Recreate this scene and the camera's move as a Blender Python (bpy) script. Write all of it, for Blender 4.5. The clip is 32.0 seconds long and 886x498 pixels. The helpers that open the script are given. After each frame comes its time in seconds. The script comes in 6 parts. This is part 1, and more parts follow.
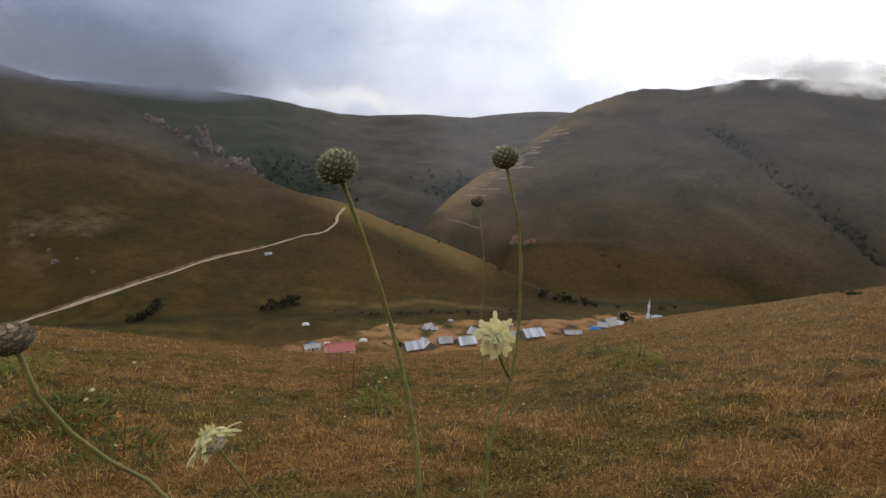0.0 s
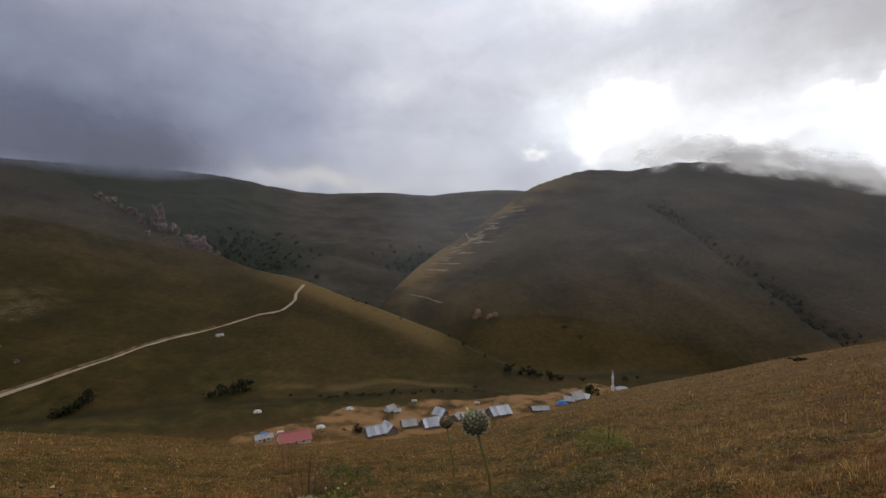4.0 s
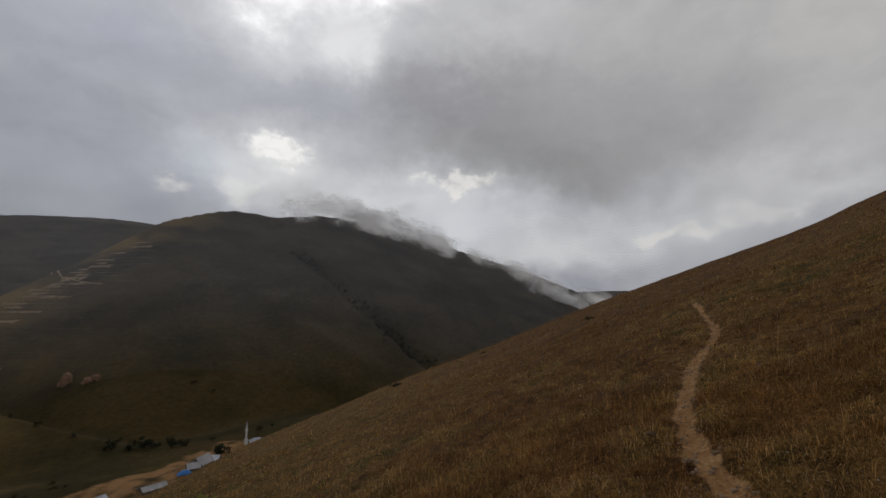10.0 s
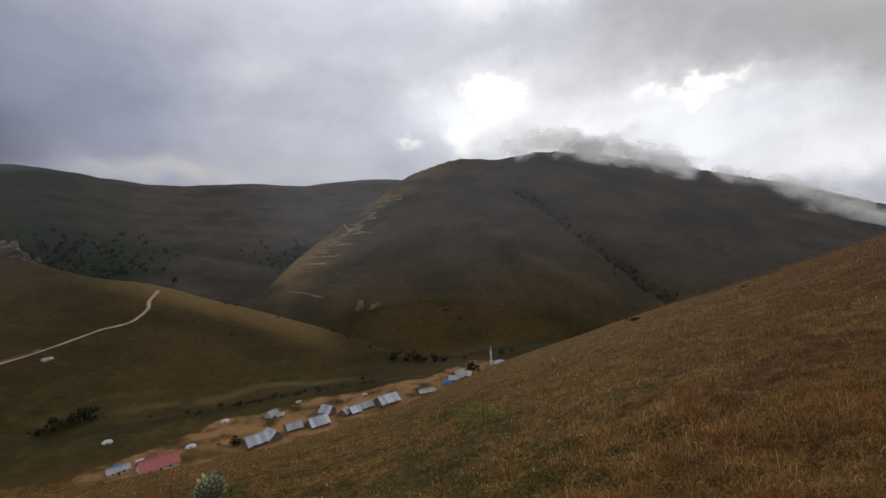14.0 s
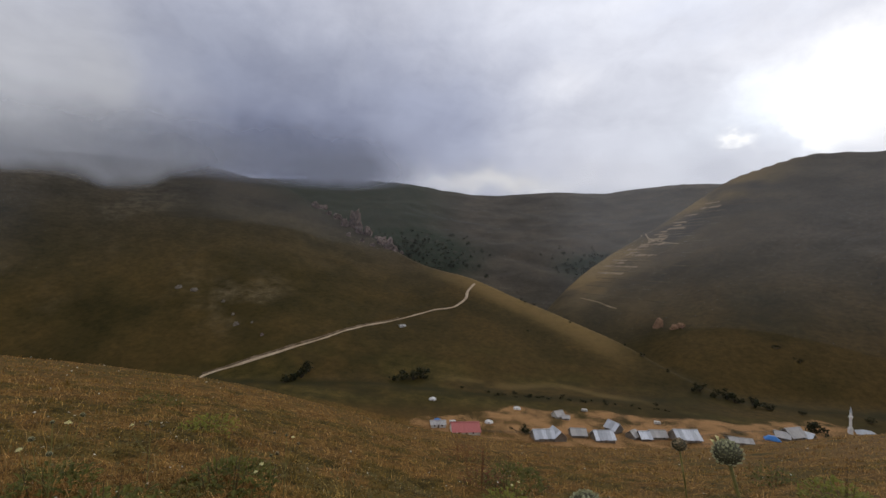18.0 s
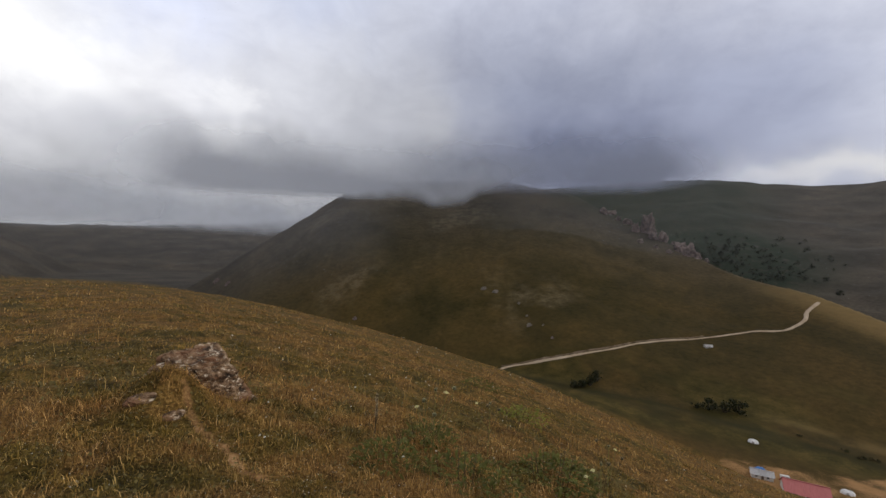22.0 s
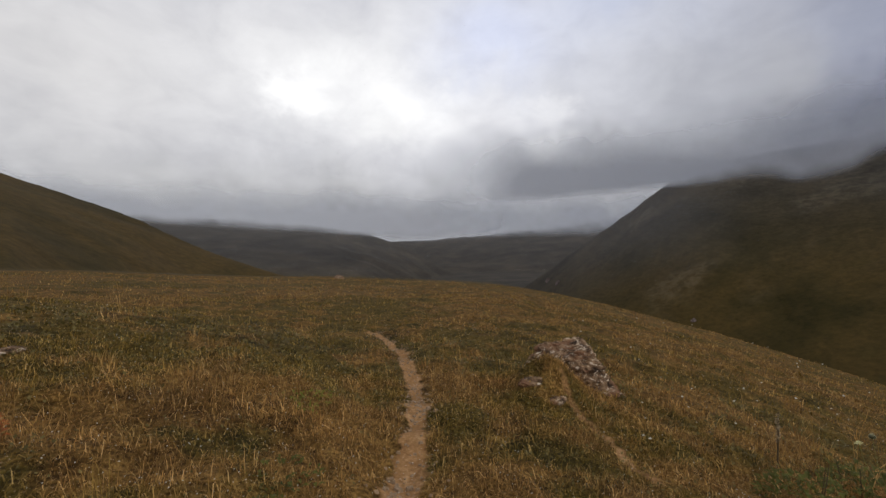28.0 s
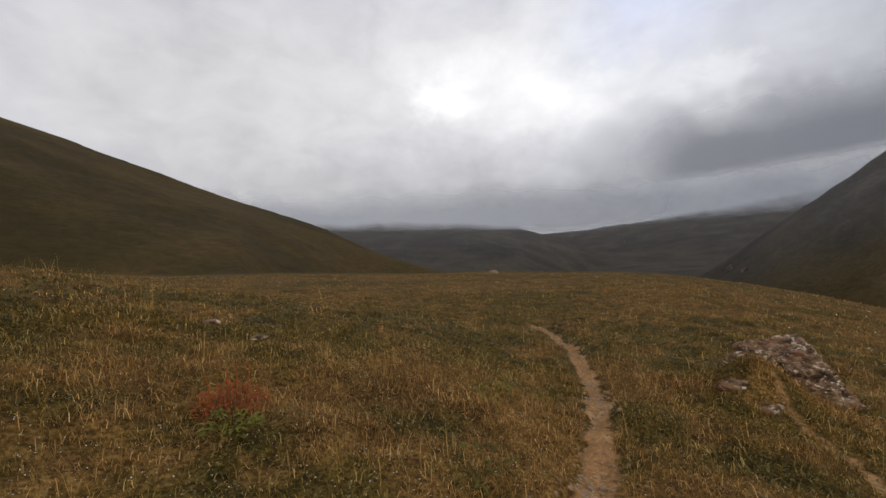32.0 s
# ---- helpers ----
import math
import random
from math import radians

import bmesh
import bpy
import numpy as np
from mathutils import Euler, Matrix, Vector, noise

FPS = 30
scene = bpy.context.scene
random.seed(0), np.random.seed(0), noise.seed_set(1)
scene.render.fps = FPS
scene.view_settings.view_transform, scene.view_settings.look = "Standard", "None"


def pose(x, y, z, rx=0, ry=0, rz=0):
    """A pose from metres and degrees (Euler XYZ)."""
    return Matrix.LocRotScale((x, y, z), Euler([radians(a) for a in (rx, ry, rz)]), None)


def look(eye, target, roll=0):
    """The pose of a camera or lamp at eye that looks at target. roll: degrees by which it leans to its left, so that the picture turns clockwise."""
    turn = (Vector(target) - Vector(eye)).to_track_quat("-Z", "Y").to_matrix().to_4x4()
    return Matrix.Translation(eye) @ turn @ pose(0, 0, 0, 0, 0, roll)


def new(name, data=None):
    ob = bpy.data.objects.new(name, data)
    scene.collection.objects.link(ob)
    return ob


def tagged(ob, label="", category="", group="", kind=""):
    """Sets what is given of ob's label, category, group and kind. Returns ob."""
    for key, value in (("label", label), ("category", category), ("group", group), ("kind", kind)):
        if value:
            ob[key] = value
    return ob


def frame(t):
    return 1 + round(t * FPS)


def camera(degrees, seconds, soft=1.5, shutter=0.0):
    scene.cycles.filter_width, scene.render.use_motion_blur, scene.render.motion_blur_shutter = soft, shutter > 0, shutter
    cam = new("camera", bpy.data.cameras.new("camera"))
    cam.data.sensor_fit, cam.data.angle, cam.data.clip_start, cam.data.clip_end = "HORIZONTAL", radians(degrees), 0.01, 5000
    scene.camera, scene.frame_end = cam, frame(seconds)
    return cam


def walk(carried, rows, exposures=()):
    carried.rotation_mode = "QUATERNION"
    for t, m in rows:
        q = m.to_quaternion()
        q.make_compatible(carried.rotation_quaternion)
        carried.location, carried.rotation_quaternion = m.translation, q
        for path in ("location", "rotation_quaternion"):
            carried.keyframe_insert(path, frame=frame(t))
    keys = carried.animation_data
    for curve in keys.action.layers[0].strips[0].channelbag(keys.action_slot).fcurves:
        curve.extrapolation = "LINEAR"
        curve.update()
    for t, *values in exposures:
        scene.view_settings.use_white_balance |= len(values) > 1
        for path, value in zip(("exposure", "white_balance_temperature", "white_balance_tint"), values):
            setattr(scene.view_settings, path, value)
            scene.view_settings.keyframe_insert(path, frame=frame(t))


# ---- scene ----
# camera and its walk: seconds, place in metres, turn in degrees
ROWS = [
    (0, 0.000, 0.000, 0.000, 82.49, -1.99, 0.03),
    (0.5, -0.014, -0.008, 0.016, 82.68, -2.25, 0.82),
    (1, -0.026, -0.004, 0.051, 83.30, -2.42, 1.21),
    (1.5, 0.022, -0.024, 0.079, 84.41, -1.89, 0.77),
    (2, 0.016, -0.013, 0.136, 86.35, -1.27, 0.05),
    (2.5, -0.003, -0.014, 0.182, 88.12, -1.41, -0.18),
    (4.5, -0.015, 0.015, 0.257, 94.08, -0.83, -8.54),
    (5, 0.078, -0.002, 0.301, 95.89, -0.61, -12.71),
    (5.5, 0.157, -0.023, 0.319, 97.19, -0.65, -16.06),
    (6, 0.227, -0.046, 0.325, 97.92, -0.56, -20.43),
    (6.5, 0.293, -0.073, 0.326, 98.12, -0.88, -23.68),
    (7, 0.356, -0.102, 0.322, 98.15, -0.88, -28.38),
    (7.5, 0.393, -0.129, 0.317, 98.09, -0.81, -32.08),
    (8, 0.427, -0.156, 0.313, 98.08, -1.03, -35.82),
    (8.5, 0.458, -0.184, 0.311, 98.11, -0.72, -40.62),
    (9, 0.483, -0.212, 0.307, 98.17, -0.10, -44.75),
    (9.5, 0.504, -0.239, 0.303, 98.31, 0.00, -46.90),
    (10, 0.520, -0.264, 0.299, 98.66, 0.33, -49.55),
    (10.5, 0.530, -0.280, 0.302, 99.54, 1.38, -50.53),
    (11, 0.532, -0.284, 0.314, 102.02, 4.59, -49.87),
    (11.5, 0.523, -0.272, 0.330, 106.25, 5.99, -48.58),
    (12, 0.498, -0.240, 0.337, 107.23, 6.35, -46.53),
    (12.5, 0.436, -0.188, 0.334, 107.25, 4.69, -37.35),
    (13, 0.353, -0.128, 0.318, 99.14, 2.70, -29.48),
    (13.5, 0.233, -0.071, 0.304, 91.83, 2.08, -24.28),
    (15.5, 0.070, -0.021, 0.307, 90.83, 1.40, -11.05),
    (16, 0.021, -0.003, 0.300, 91.16, 0.73, -6.25),
    (16.5, 0.026, -0.006, 0.295, 91.48, -0.11, -1.63),
    (17, 0.020, -0.006, 0.285, 91.78, -1.11, 4.56),
    (17.5, -0.058, -0.035, 0.262, 91.88, -2.04, 11.20),
    (18, -0.112, -0.088, 0.260, 91.88, -2.42, 16.91),
    (18.5, -0.150, -0.092, 0.257, 91.90, -2.63, 23.17),
    (19, -0.225, -0.092, 0.246, 91.67, -2.87, 28.78),
    (19.5, -0.302, -0.094, 0.236, 91.38, -2.86, 33.53),
    (20, -0.368, -0.097, 0.226, 91.12, -2.89, 36.55),
    (20.5, -0.425, -0.120, 0.219, 90.90, -3.19, 39.56),
    (21, -0.478, -0.148, 0.215, 90.83, -3.23, 43.43),
    (21.5, -0.513, -0.186, 0.211, 90.83, -3.28, 47.74),
    (22, -0.551, -0.233, 0.204, 90.95, -3.21, 53.57),
    (22.5, -0.585, -0.286, 0.193, 91.01, -3.15, 58.63),
    (23, -0.612, -0.337, 0.184, 90.80, -3.19, 64.22),
    (23.5, -0.631, -0.379, 0.180, 90.56, -3.38, 68.06),
    (24, -0.645, -0.415, 0.180, 90.57, -3.19, 70.81),
    (24.5, -0.657, -0.463, 0.184, 90.41, -3.10, 74.06),
    (26.5, -0.668, -0.527, 0.189, 90.02, -0.87, 85.26),
    (27, -0.676, -0.586, 0.192, 89.99, -0.30, 89.29),
    (27.5, -0.680, -0.625, 0.192, 89.91, 0.15, 92.17),
    (28, -0.681, -0.652, 0.192, 89.75, 0.56, 94.41),
    (28.5, -0.678, -0.677, 0.195, 89.48, 0.48, 96.80),
    (29, -0.671, -0.701, 0.199, 89.06, 0.63, 99.12),
    (29.5, -0.662, -0.726, 0.203, 88.97, 0.75, 101.10),
    (30, -0.652, -0.754, 0.208, 89.08, 1.38, 103.42),
    (30.5, -0.641, -0.783, 0.211, 89.21, 1.66, 108.20),
    (31, -0.633, -0.809, 0.212, 89.45, 2.72, 111.01),
    (31.5, -0.628, -0.827, 0.209, 89.58, 3.45, 112.78),
    (32, -0.626, -0.839, 0.203, 89.69, 3.73, 114.20),
]
cam = camera(91.1, 32.0, soft=1.5)
EXPOSURES = [(0, 0.52), (2.5, 0.28), (4.5, -0.2), (6, -0.55), (9, -0.7), (11.5, -1.1), (12.5, -1.0), (13.5, -0.4), (16, -0.02), (18, 0.13), (19, 0.27), (20, 0.30), (23, 0.15), (28, 0.08), (32, 0.08)]
walk(cam, [(t, pose(x, y, z, a, b, c)) for t, x, y, z, a, b, c in ROWS], EXPOSURES)

# ---- sky and light ----
world = bpy.data.worlds.new("cloudy_sky")
scene.world = world
world.use_nodes = True


class Net:
    """Short names for building node networks."""

    def __init__(self, tree):
        self.tree, self.nodes, self.links = tree, tree.nodes, tree.links
        self.nodes.clear()

    def node(self, kind, ins=(), **props):
        n = self.nodes.new(kind)
        for key, value in props.items():
            setattr(n, key, value)
        for key, value in (ins.items() if isinstance(ins, dict) else enumerate(ins)):
            if value is None:
                continue
            if isinstance(value, bpy.types.NodeSocket):
                self.links.new(value, n.inputs[key])
            else:
                n.inputs[key].default_value = value
        return n

    def math(self, op, a, b=None, c=None, clamp=False):
        return self.node("ShaderNodeMath", (a, b, c), operation=op, use_clamp=clamp).outputs[0]

    def vec(self, op, a, b=None, scale=None):
        n = self.node("ShaderNodeVectorMath", (a, b), operation=op)
        if scale is not None:
            n.inputs["Scale"].default_value = scale
        return n.outputs["Value"] if op in ("DOT_PRODUCT", "LENGTH") else n.outputs[0]

    def noise(self, vector, scale, detail=4.0, rough=0.55, distort=0.0):
        return self.node("ShaderNodeTexNoise", {"Vector": vector, "Scale": scale, "Detail": detail, "Roughness": rough, "Distortion": distort})

    def mix(self, fac, a, b, blend="MIX"):
        n = self.node("ShaderNodeMix", data_type="RGBA", blend_type=blend)
        for key, value in ((0, fac), (6, a), (7, b)):
            if isinstance(value, bpy.types.NodeSocket):
                self.links.new(value, n.inputs[key])
            else:
                n.inputs[key].default_value = value if key == 0 else (*value, 1.0)
        return n.outputs[2]

    def ramp(self, fac, stops):
        n = self.node("ShaderNodeValToRGB", (fac,))
        ramp = n.color_ramp
        while len(ramp.elements) < len(stops):
            ramp.elements.new(0.5)
        for e, (at, col) in zip(ramp.elements, stops):
            e.position, e.color = at, (*col, 1.0) if len(col) == 3 else col
        return n.outputs[0]

    def range(self, value, a, b, lo=0.0, hi=1.0, smooth=True):
        n = self.node("ShaderNodeMapRange", (value, a, b, lo, hi), interpolation_type="SMOOTHSTEP" if smooth else "LINEAR")
        return n.outputs[0]


SUN_AZ, SUN_EL = -27.0, 24.0  # degrees to the left of +y, and up

net = Net(world.node_tree)
way = net.node("ShaderNodeTexCoord").outputs["Generated"]
# ragged edges: the direction is shifted a little by two sizes of noise
wob = net.noise(way, 5.0, 6.0, 0.6).outputs["Color"]
wob2 = net.noise(way, 17.0, 5.0, 0.6).outputs["Color"]
shift = net.vec("SCALE", net.vec("SUBTRACT", wob, (0.5, 0.5, 0.5)), scale=0.16)
shift2 = net.vec("SCALE", net.vec("SUBTRACT", wob2, (0.5, 0.5, 0.5)), scale=0.05)
bent = net.vec("NORMALIZE", net.vec("ADD", net.vec("ADD", way, shift), shift2))
split = net.node("ShaderNodeSeparateXYZ", (bent,))
az = net.math("DEGREES", net.math("ARCTAN2", net.math("MULTIPLY", split.outputs[0], -1.0), split.outputs[1]))
el = net.math("DEGREES", net.math("ARCSINE", split.outputs[2]))
azel = net.node("ShaderNodeCombineXYZ", (az, el)).outputs[0]
flat = net.node("ShaderNodeSeparateXYZ", (way,))
# soft billows, the same size in all directions
round_way = net.vec("MULTIPLY", way, (1.0, 1.0, 1.7))
billow = net.noise(round_way, 3.2, 5.0, 0.5, 0.25).outputs[0]
curl = net.noise(round_way, 9.0, 6.0, 0.55, 0.35).outputs[0]
shreds = net.noise(round_way, 30.0, 6.0, 0.6, 0.4).outputs[0]
tone = net.range(billow, 0.36, 0.64, 0.0, 1.0)
sky = net.mix(tone, (0.47, 0.485, 0.56), (0.66, 0.665, 0.72))


def cloud(a, e, wide, high, colour, amount=1.0, crisp=0.0):
    """A brighter or darker stretch of the cloud cover; crisp gives it a torn edge."""
    global sky
    off = net.vec("MULTIPLY", net.vec("SUBTRACT", azel, (a, e, 0.0)), (1.0 / wide, 1.0 / high, 0.0))
    reach = net.vec("DOT_PRODUCT", off, off)
    if crisp:
        reach = net.math("MAXIMUM", net.math("ADD", reach, net.math("ADD", net.math("MULTIPLY", net.math("SUBTRACT", 0.5, curl), 4.0 * crisp), net.math("MULTIPLY", net.math("SUBTRACT", 0.5, shreds), (3.4 if high < 3 else 1.8) * crisp))), 0.0)
    near = net.math("EXPONENT", net.math("MULTIPLY", reach, -1.0))
    if crisp:
        near = net.range(near, 0.04, 0.95)
    sky = net.mix(net.math("MULTIPLY", near, amount), sky, colour)


# large tones
cloud(0, 24, 32, 14, (0.60, 0.63, 0.74), 0.8)
cloud(-30, 28, 26, 16, (0.88, 0.89, 0.95), 0.8)
cloud(60, 32, 30, 14, (0.56, 0.595, 0.72), 0.85)
cloud(62, 18, 18, 10, (0.60, 0.615, 0.68), 0.8)
cloud(105, 22, 34, 13, (0.80, 0.80, 0.82), 0.9)
cloud(142, 18, 26, 14, (0.66, 0.65, 0.65), 0.8)
cloud(120, 6, 34, 5.5, (0.48, 0.48, 0.485), 0.85)
# dark rain cloud over the valley head
cloud(35, 14, 22, 11, (0.165, 0.185, 0.275), 0.97)
cloud(42, 22, 18, 10, (0.24, 0.265, 0.36), 0.75)
cloud(18, 18, 11, 7, (0.33, 0.36, 0.48), 0.8)
cloud(38, 12, 9, 5, (0.15, 0.17, 0.255), 0.8, 0.3)
cloud(57, 14, 7, 7, (0.44, 0.445, 0.47), 0.8)
cloud(73, 8, 12, 6, (0.34, 0.345, 0.365), 0.85)
cloud(95, 2, 28, 4.0, (0.25, 0.255, 0.27), 0.9)
cloud(66, 17, 6, 8, (0.44, 0.45, 0.49), 0.6)
cloud(74, 6.5, 9, 3.2, (0.37, 0.375, 0.40), 0.75)
# grey cloud above the near slope, with a hard upper edge
cloud(-74, 31, 28, 14, (0.84, 0.83, 0.83), 0.95)
cloud(-96, 27, 15, 12, (0.86, 0.845, 0.83), 0.85)
cloud(-57, 38, 12, 8, (1.02, 1.02, 1.04), 0.8)
cloud(-6, 36, 14, 8, (0.92, 0.94, 1.02), 0.8)
cloud(-64, 25, 21, 8.5, (0.60, 0.60, 0.62), 0.92, 0.35)
cloud(-56, 22.5, 12, 5.0, (0.50, 0.50, 0.52), 0.8, 0.25)
cloud(-66, 18.5, 10, 3.6, (0.43, 0.43, 0.44), 0.85, 0.3)
cloud(-78, 20, 11, 4, (0.55, 0.54, 0.55), 0.7)
cloud(-47, 28, 12, 5.0, (0.50, 0.50, 0.54), 0.95, 0.5)
cloud(-31, 26.5, 11, 3.2, (0.58, 0.60, 0.69), 0.85, 0.5)
cloud(-16, 28, 9, 4.0, (0.66, 0.69, 0.80), 0.8, 0.5)
cloud(-6, 18, 10, 6, (0.56, 0.58, 0.66), 0.75)
cloud(-4, 34, 11, 3, (0.66, 0.69, 0.81), 0.7, 0.4)
# breaks in the cover
cloud(-14, 14.5, 7, 3, (0.66, 0.69, 0.77), 0.8)
cloud(1.5, 23, 5.0, 2.0, (0.86, 0.86, 0.90), 0.35)
cloud(-21, 17, 4.5, 3.2, (0.92, 1.00, 1.12), 0.75)
cloud(-27.5, 18.2, 7.5, 4.0, (1.38, 1.38, 1.38), 0.8)
cloud(-27.6, 20.2, 4.0, 1.5, (1.75, 1.73, 1.68), 0.75, 1.0)
cloud(-24, 15.0, 3.0, 1.2, (1.4, 1.38, 1.32), 0.5, 0.8)
cloud(-17, 13.4, 1.6, 1.0, (1.5, 1.48, 1.4), 0.55, 0.7)
cloud(-33, 15.6, 4.5, 1.6, (0.72, 0.715, 0.71), 0.9, 0.5)
cloud(-42, 15.0, 10, 3.6, (1.20, 1.22, 1.26), 0.85)
cloud(-54, 12.0, 11, 4.6, (1.20, 1.23, 1.28), 0.85)
cloud(-40, 12.8, 7, 1.5, (0.78, 0.78, 0.79), 0.7, 0.5)
cloud(-52.0, 17.0, 4.6, 0.9, (1.55, 1.51, 1.44), 0.6, 1.0)
cloud(-64, 8, 9, 3.2, (1.15, 1.16, 1.18), 0.85)
cloud(-76, 10.5, 9, 2.8, (1.05, 1.07, 1.10), 0.85)
cloud(-78, 9.8, 5, 0.6, (1.35, 1.30, 1.24), 0.55, 0.8)
cloud(-86, 10.8, 4, 1.2, (1.2, 1.18, 1.15), 0.5, 0.6)
cloud(-90, 13, 10, 3.0, (0.98, 0.98, 0.99), 0.8)
cloud(-31, 37, 15, 8, (1.35, 1.36, 1.40), 0.85)
cloud(-26, 40, 9, 6.5, (1.9, 1.9, 1.92), 0.9, 0.55)
cloud(-40, 44, 9, 6, (2.0, 2.0, 2.0), 0.95, 0.6)
cloud(-36, 33, 5, 3.4, (1.35, 1.35, 1.38), 0.85, 0.5)
cloud(10, 10.6, 9, 1.5, (0.66, 0.655, 0.66), 0.8)
cloud(104, 19, 16, 5.0, (0.90, 0.90, 0.91), 0.6)
cloud(97, 19, 8, 3.6, (0.99, 0.99, 1.0), 0.8)
cloud(113, 18.2, 4, 3.0, (1.12, 1.12, 1.12), 0.7, 0.2)
cloud(102, 15.5, 4, 2.0, (0.84, 0.84, 0.85), 0.6, 0.4)
cloud(107, 20.5, 9, 3.2, (0.96, 0.96, 0.97), 0.7)
cloud(93, 22, 5, 2.0, (0.74, 0.75, 0.79), 0.5, 0.5)
cloud(87, 17.5, 5, 2.2, (0.82, 0.82, 0.85), 0.7, 0.3)
cloud(81.6, 12.4, 3.0, 2.2, (0.84, 0.84, 0.86), 0.55, 0.35)
cloud(80, 16.5, 3.0, 1.8, (0.88, 0.88, 0.90), 0.5, 0.4)
cloud(87, 25, 8, 5, (0.64, 0.69, 0.88), 0.75)
cloud(72, 29, 8, 5, (0.53, 0.58, 0.74), 0.6)
# fine curls, slight
sky = net.mix(1.0, sky, net.ramp(curl, [(0.28, (0.90, 0.90, 0.91)), (0.5, (1.0, 1.0, 1.0)), (0.72, (1.08, 1.08, 1.075))]), "MULTIPLY")
blue = net.node("ShaderNodeTexSky", sky_type="NISHITA", sun_disc=False, sun_elevation=radians(SUN_EL), sun_rotation=radians(-SUN_AZ), altitude=2000.0)
open_sky = net.mix(1.0, blue.outputs[0], (0.10, 0.10, 0.10), "MULTIPLY")
off = net.vec("MULTIPLY", net.vec("SUBTRACT", azel, (-52.0, 47.0, 0.0)), (0.3, 0.35, 0.0))
gap = net.math("EXPONENT", net.math("MULTIPLY", net.vec("DOT_PRODUCT", off, off), -1.0))
sky = net.mix(gap, sky, open_sky)
# below the horizon: the ground's own tone
below = net.range(flat.outputs[2], -0.10, -0.02)
sky = net.mix(below, (0.10, 0.09, 0.07), sky)
SKY_GAIN = 1.0
shine = net.node("ShaderNodeBackground", (sky, SKY_GAIN))
net.node("ShaderNodeOutputWorld", (shine.outputs[0],))

sun = new("sun", bpy.data.lights.new("sun", "SUN"))
sun.data.energy, sun.data.angle, sun.data.color = 0.7, radians(14), (1.0, 0.93, 0.82)
sun_to = Vector((-math.sin(radians(SUN_AZ)) * math.cos(radians(SUN_EL)), math.cos(radians(SUN_AZ)) * math.cos(radians(SUN_EL)), math.sin(radians(SUN_EL))))
sun.matrix_world = look(sun_to * 100, (0, 0, 0))

# ---- materials ----
def material(name):
    m = bpy.data.materials.new(name)
    m.use_nodes = True
    return m, Net(m.node_tree)


def finish(n, colour, rough=0.9, height=None, bump=0.3, dist=0.02, metal=0.0, spec=0.25, through_light=None):
    b = n.node("ShaderNodeBsdfPrincipled", {"Roughness": rough, "Metallic": metal, "Specular IOR Level": spec})
    if isinstance(colour, bpy.types.NodeSocket):
        n.links.new(colour, b.inputs["Base Color"])
    else:
        b.inputs["Base Color"].default_value = (*colour, 1)
    if height is not None:
        bu = n.node("ShaderNodeBump", {"Strength": bump, "Distance": dist, "Height": height})
        n.links.new(bu.outputs[0], b.inputs["Normal"])
    out = b.outputs[0]
    if through_light is not None:
        t = n.node("ShaderNodeBsdfTranslucent")
        n.links.new(colour, t.inputs[0]) if isinstance(colour, bpy.types.NodeSocket) else None
        if not isinstance(colour, bpy.types.NodeSocket):
            t.inputs[0].default_value = (*colour, 1)
        out = n.node("ShaderNodeMixShader", (through_light, out, t.outputs[0])).outputs[0]
    n.node("ShaderNodeOutputMaterial", (out,))


def plain(name, a, b, scale=8.0, rough=0.8, bump=0.2, dist=0.01, metal=0.0, spec=0.3, stretch=(1, 1, 1), detail=5.0, through_light=None, island=0.0):
    """Two tones mixed by noise at two sizes, with fine relief."""
    m, n = material(name)
    where = n.node("ShaderNodeTexCoord").outputs["Object"]
    where = n.vec("MULTIPLY", where, stretch)
    big, small = n.noise(where, scale, detail).outputs[0], n.noise(where, scale * 6.3, detail).outputs[0]
    fac = n.range(n.math("MULTIPLY_ADD", small, 0.4, n.math("MULTIPLY", big, 0.6)), 0.32, 0.68)
    col = n.mix(fac, a, b)
    if island:
        r = n.node("ShaderNodeObjectInfo").outputs["Random"]
        col = n.mix(1.0, col, n.ramp(r, [(0, (1 - island,) * 3), (1, (1 + island,) * 3)]), "MULTIPLY")
    finish(n, col, rough, small, bump, dist, metal, spec, through_light)
    return m


# the ground: turf and dry grass near, heath and pasture far off, earth where feet and wheels go
GROUND, n = material("pasture_ground")
at = n.node("ShaderNodeNewGeometry").outputs["Position"]
zone = n.node("ShaderNodeAttribute", attribute_name="zone")
zs = n.node("ShaderNodeSeparateColor", (zone.outputs["Color"],))
zone2 = n.node("ShaderNodeAttribute", attribute_name="cover")
cs = n.node("ShaderNodeSeparateColor", (zone2.outputs["Color"],))
far, earth, lush = zs.outputs[0], zs.outputs[1], zs.outputs[2]
stony, wood_shade, dry = cs.outputs[0], cs.outputs[1], cs.outputs[2]
# masks: painted haze, stream banks, dryness
haze_stream_dry = n.node("ShaderNodeAttribute", attribute_name="haze_stream_dry")
us = n.node("ShaderNodeSeparateColor", (haze_stream_dry.outputs["Color"],))
haze_tint, bank = us.outputs[0], us.outputs[1]
n_cm, n_dm, n_m, n_10m, n_100m = (n.noise(at, s, d, 0.6).outputs[0] for s, d in ((28.0, 4.0), (5.0, 5.0), (0.9, 5.0), (0.09, 6.0), (0.011, 7.0)))
arid = n.range(n.math("ADD", n.math("MULTIPLY", us.outputs[2], 1.4, clamp=True), n.math("MULTIPLY", n.math("SUBTRACT", n_dm, 0.5), 0.9)), 0.2, 0.8)
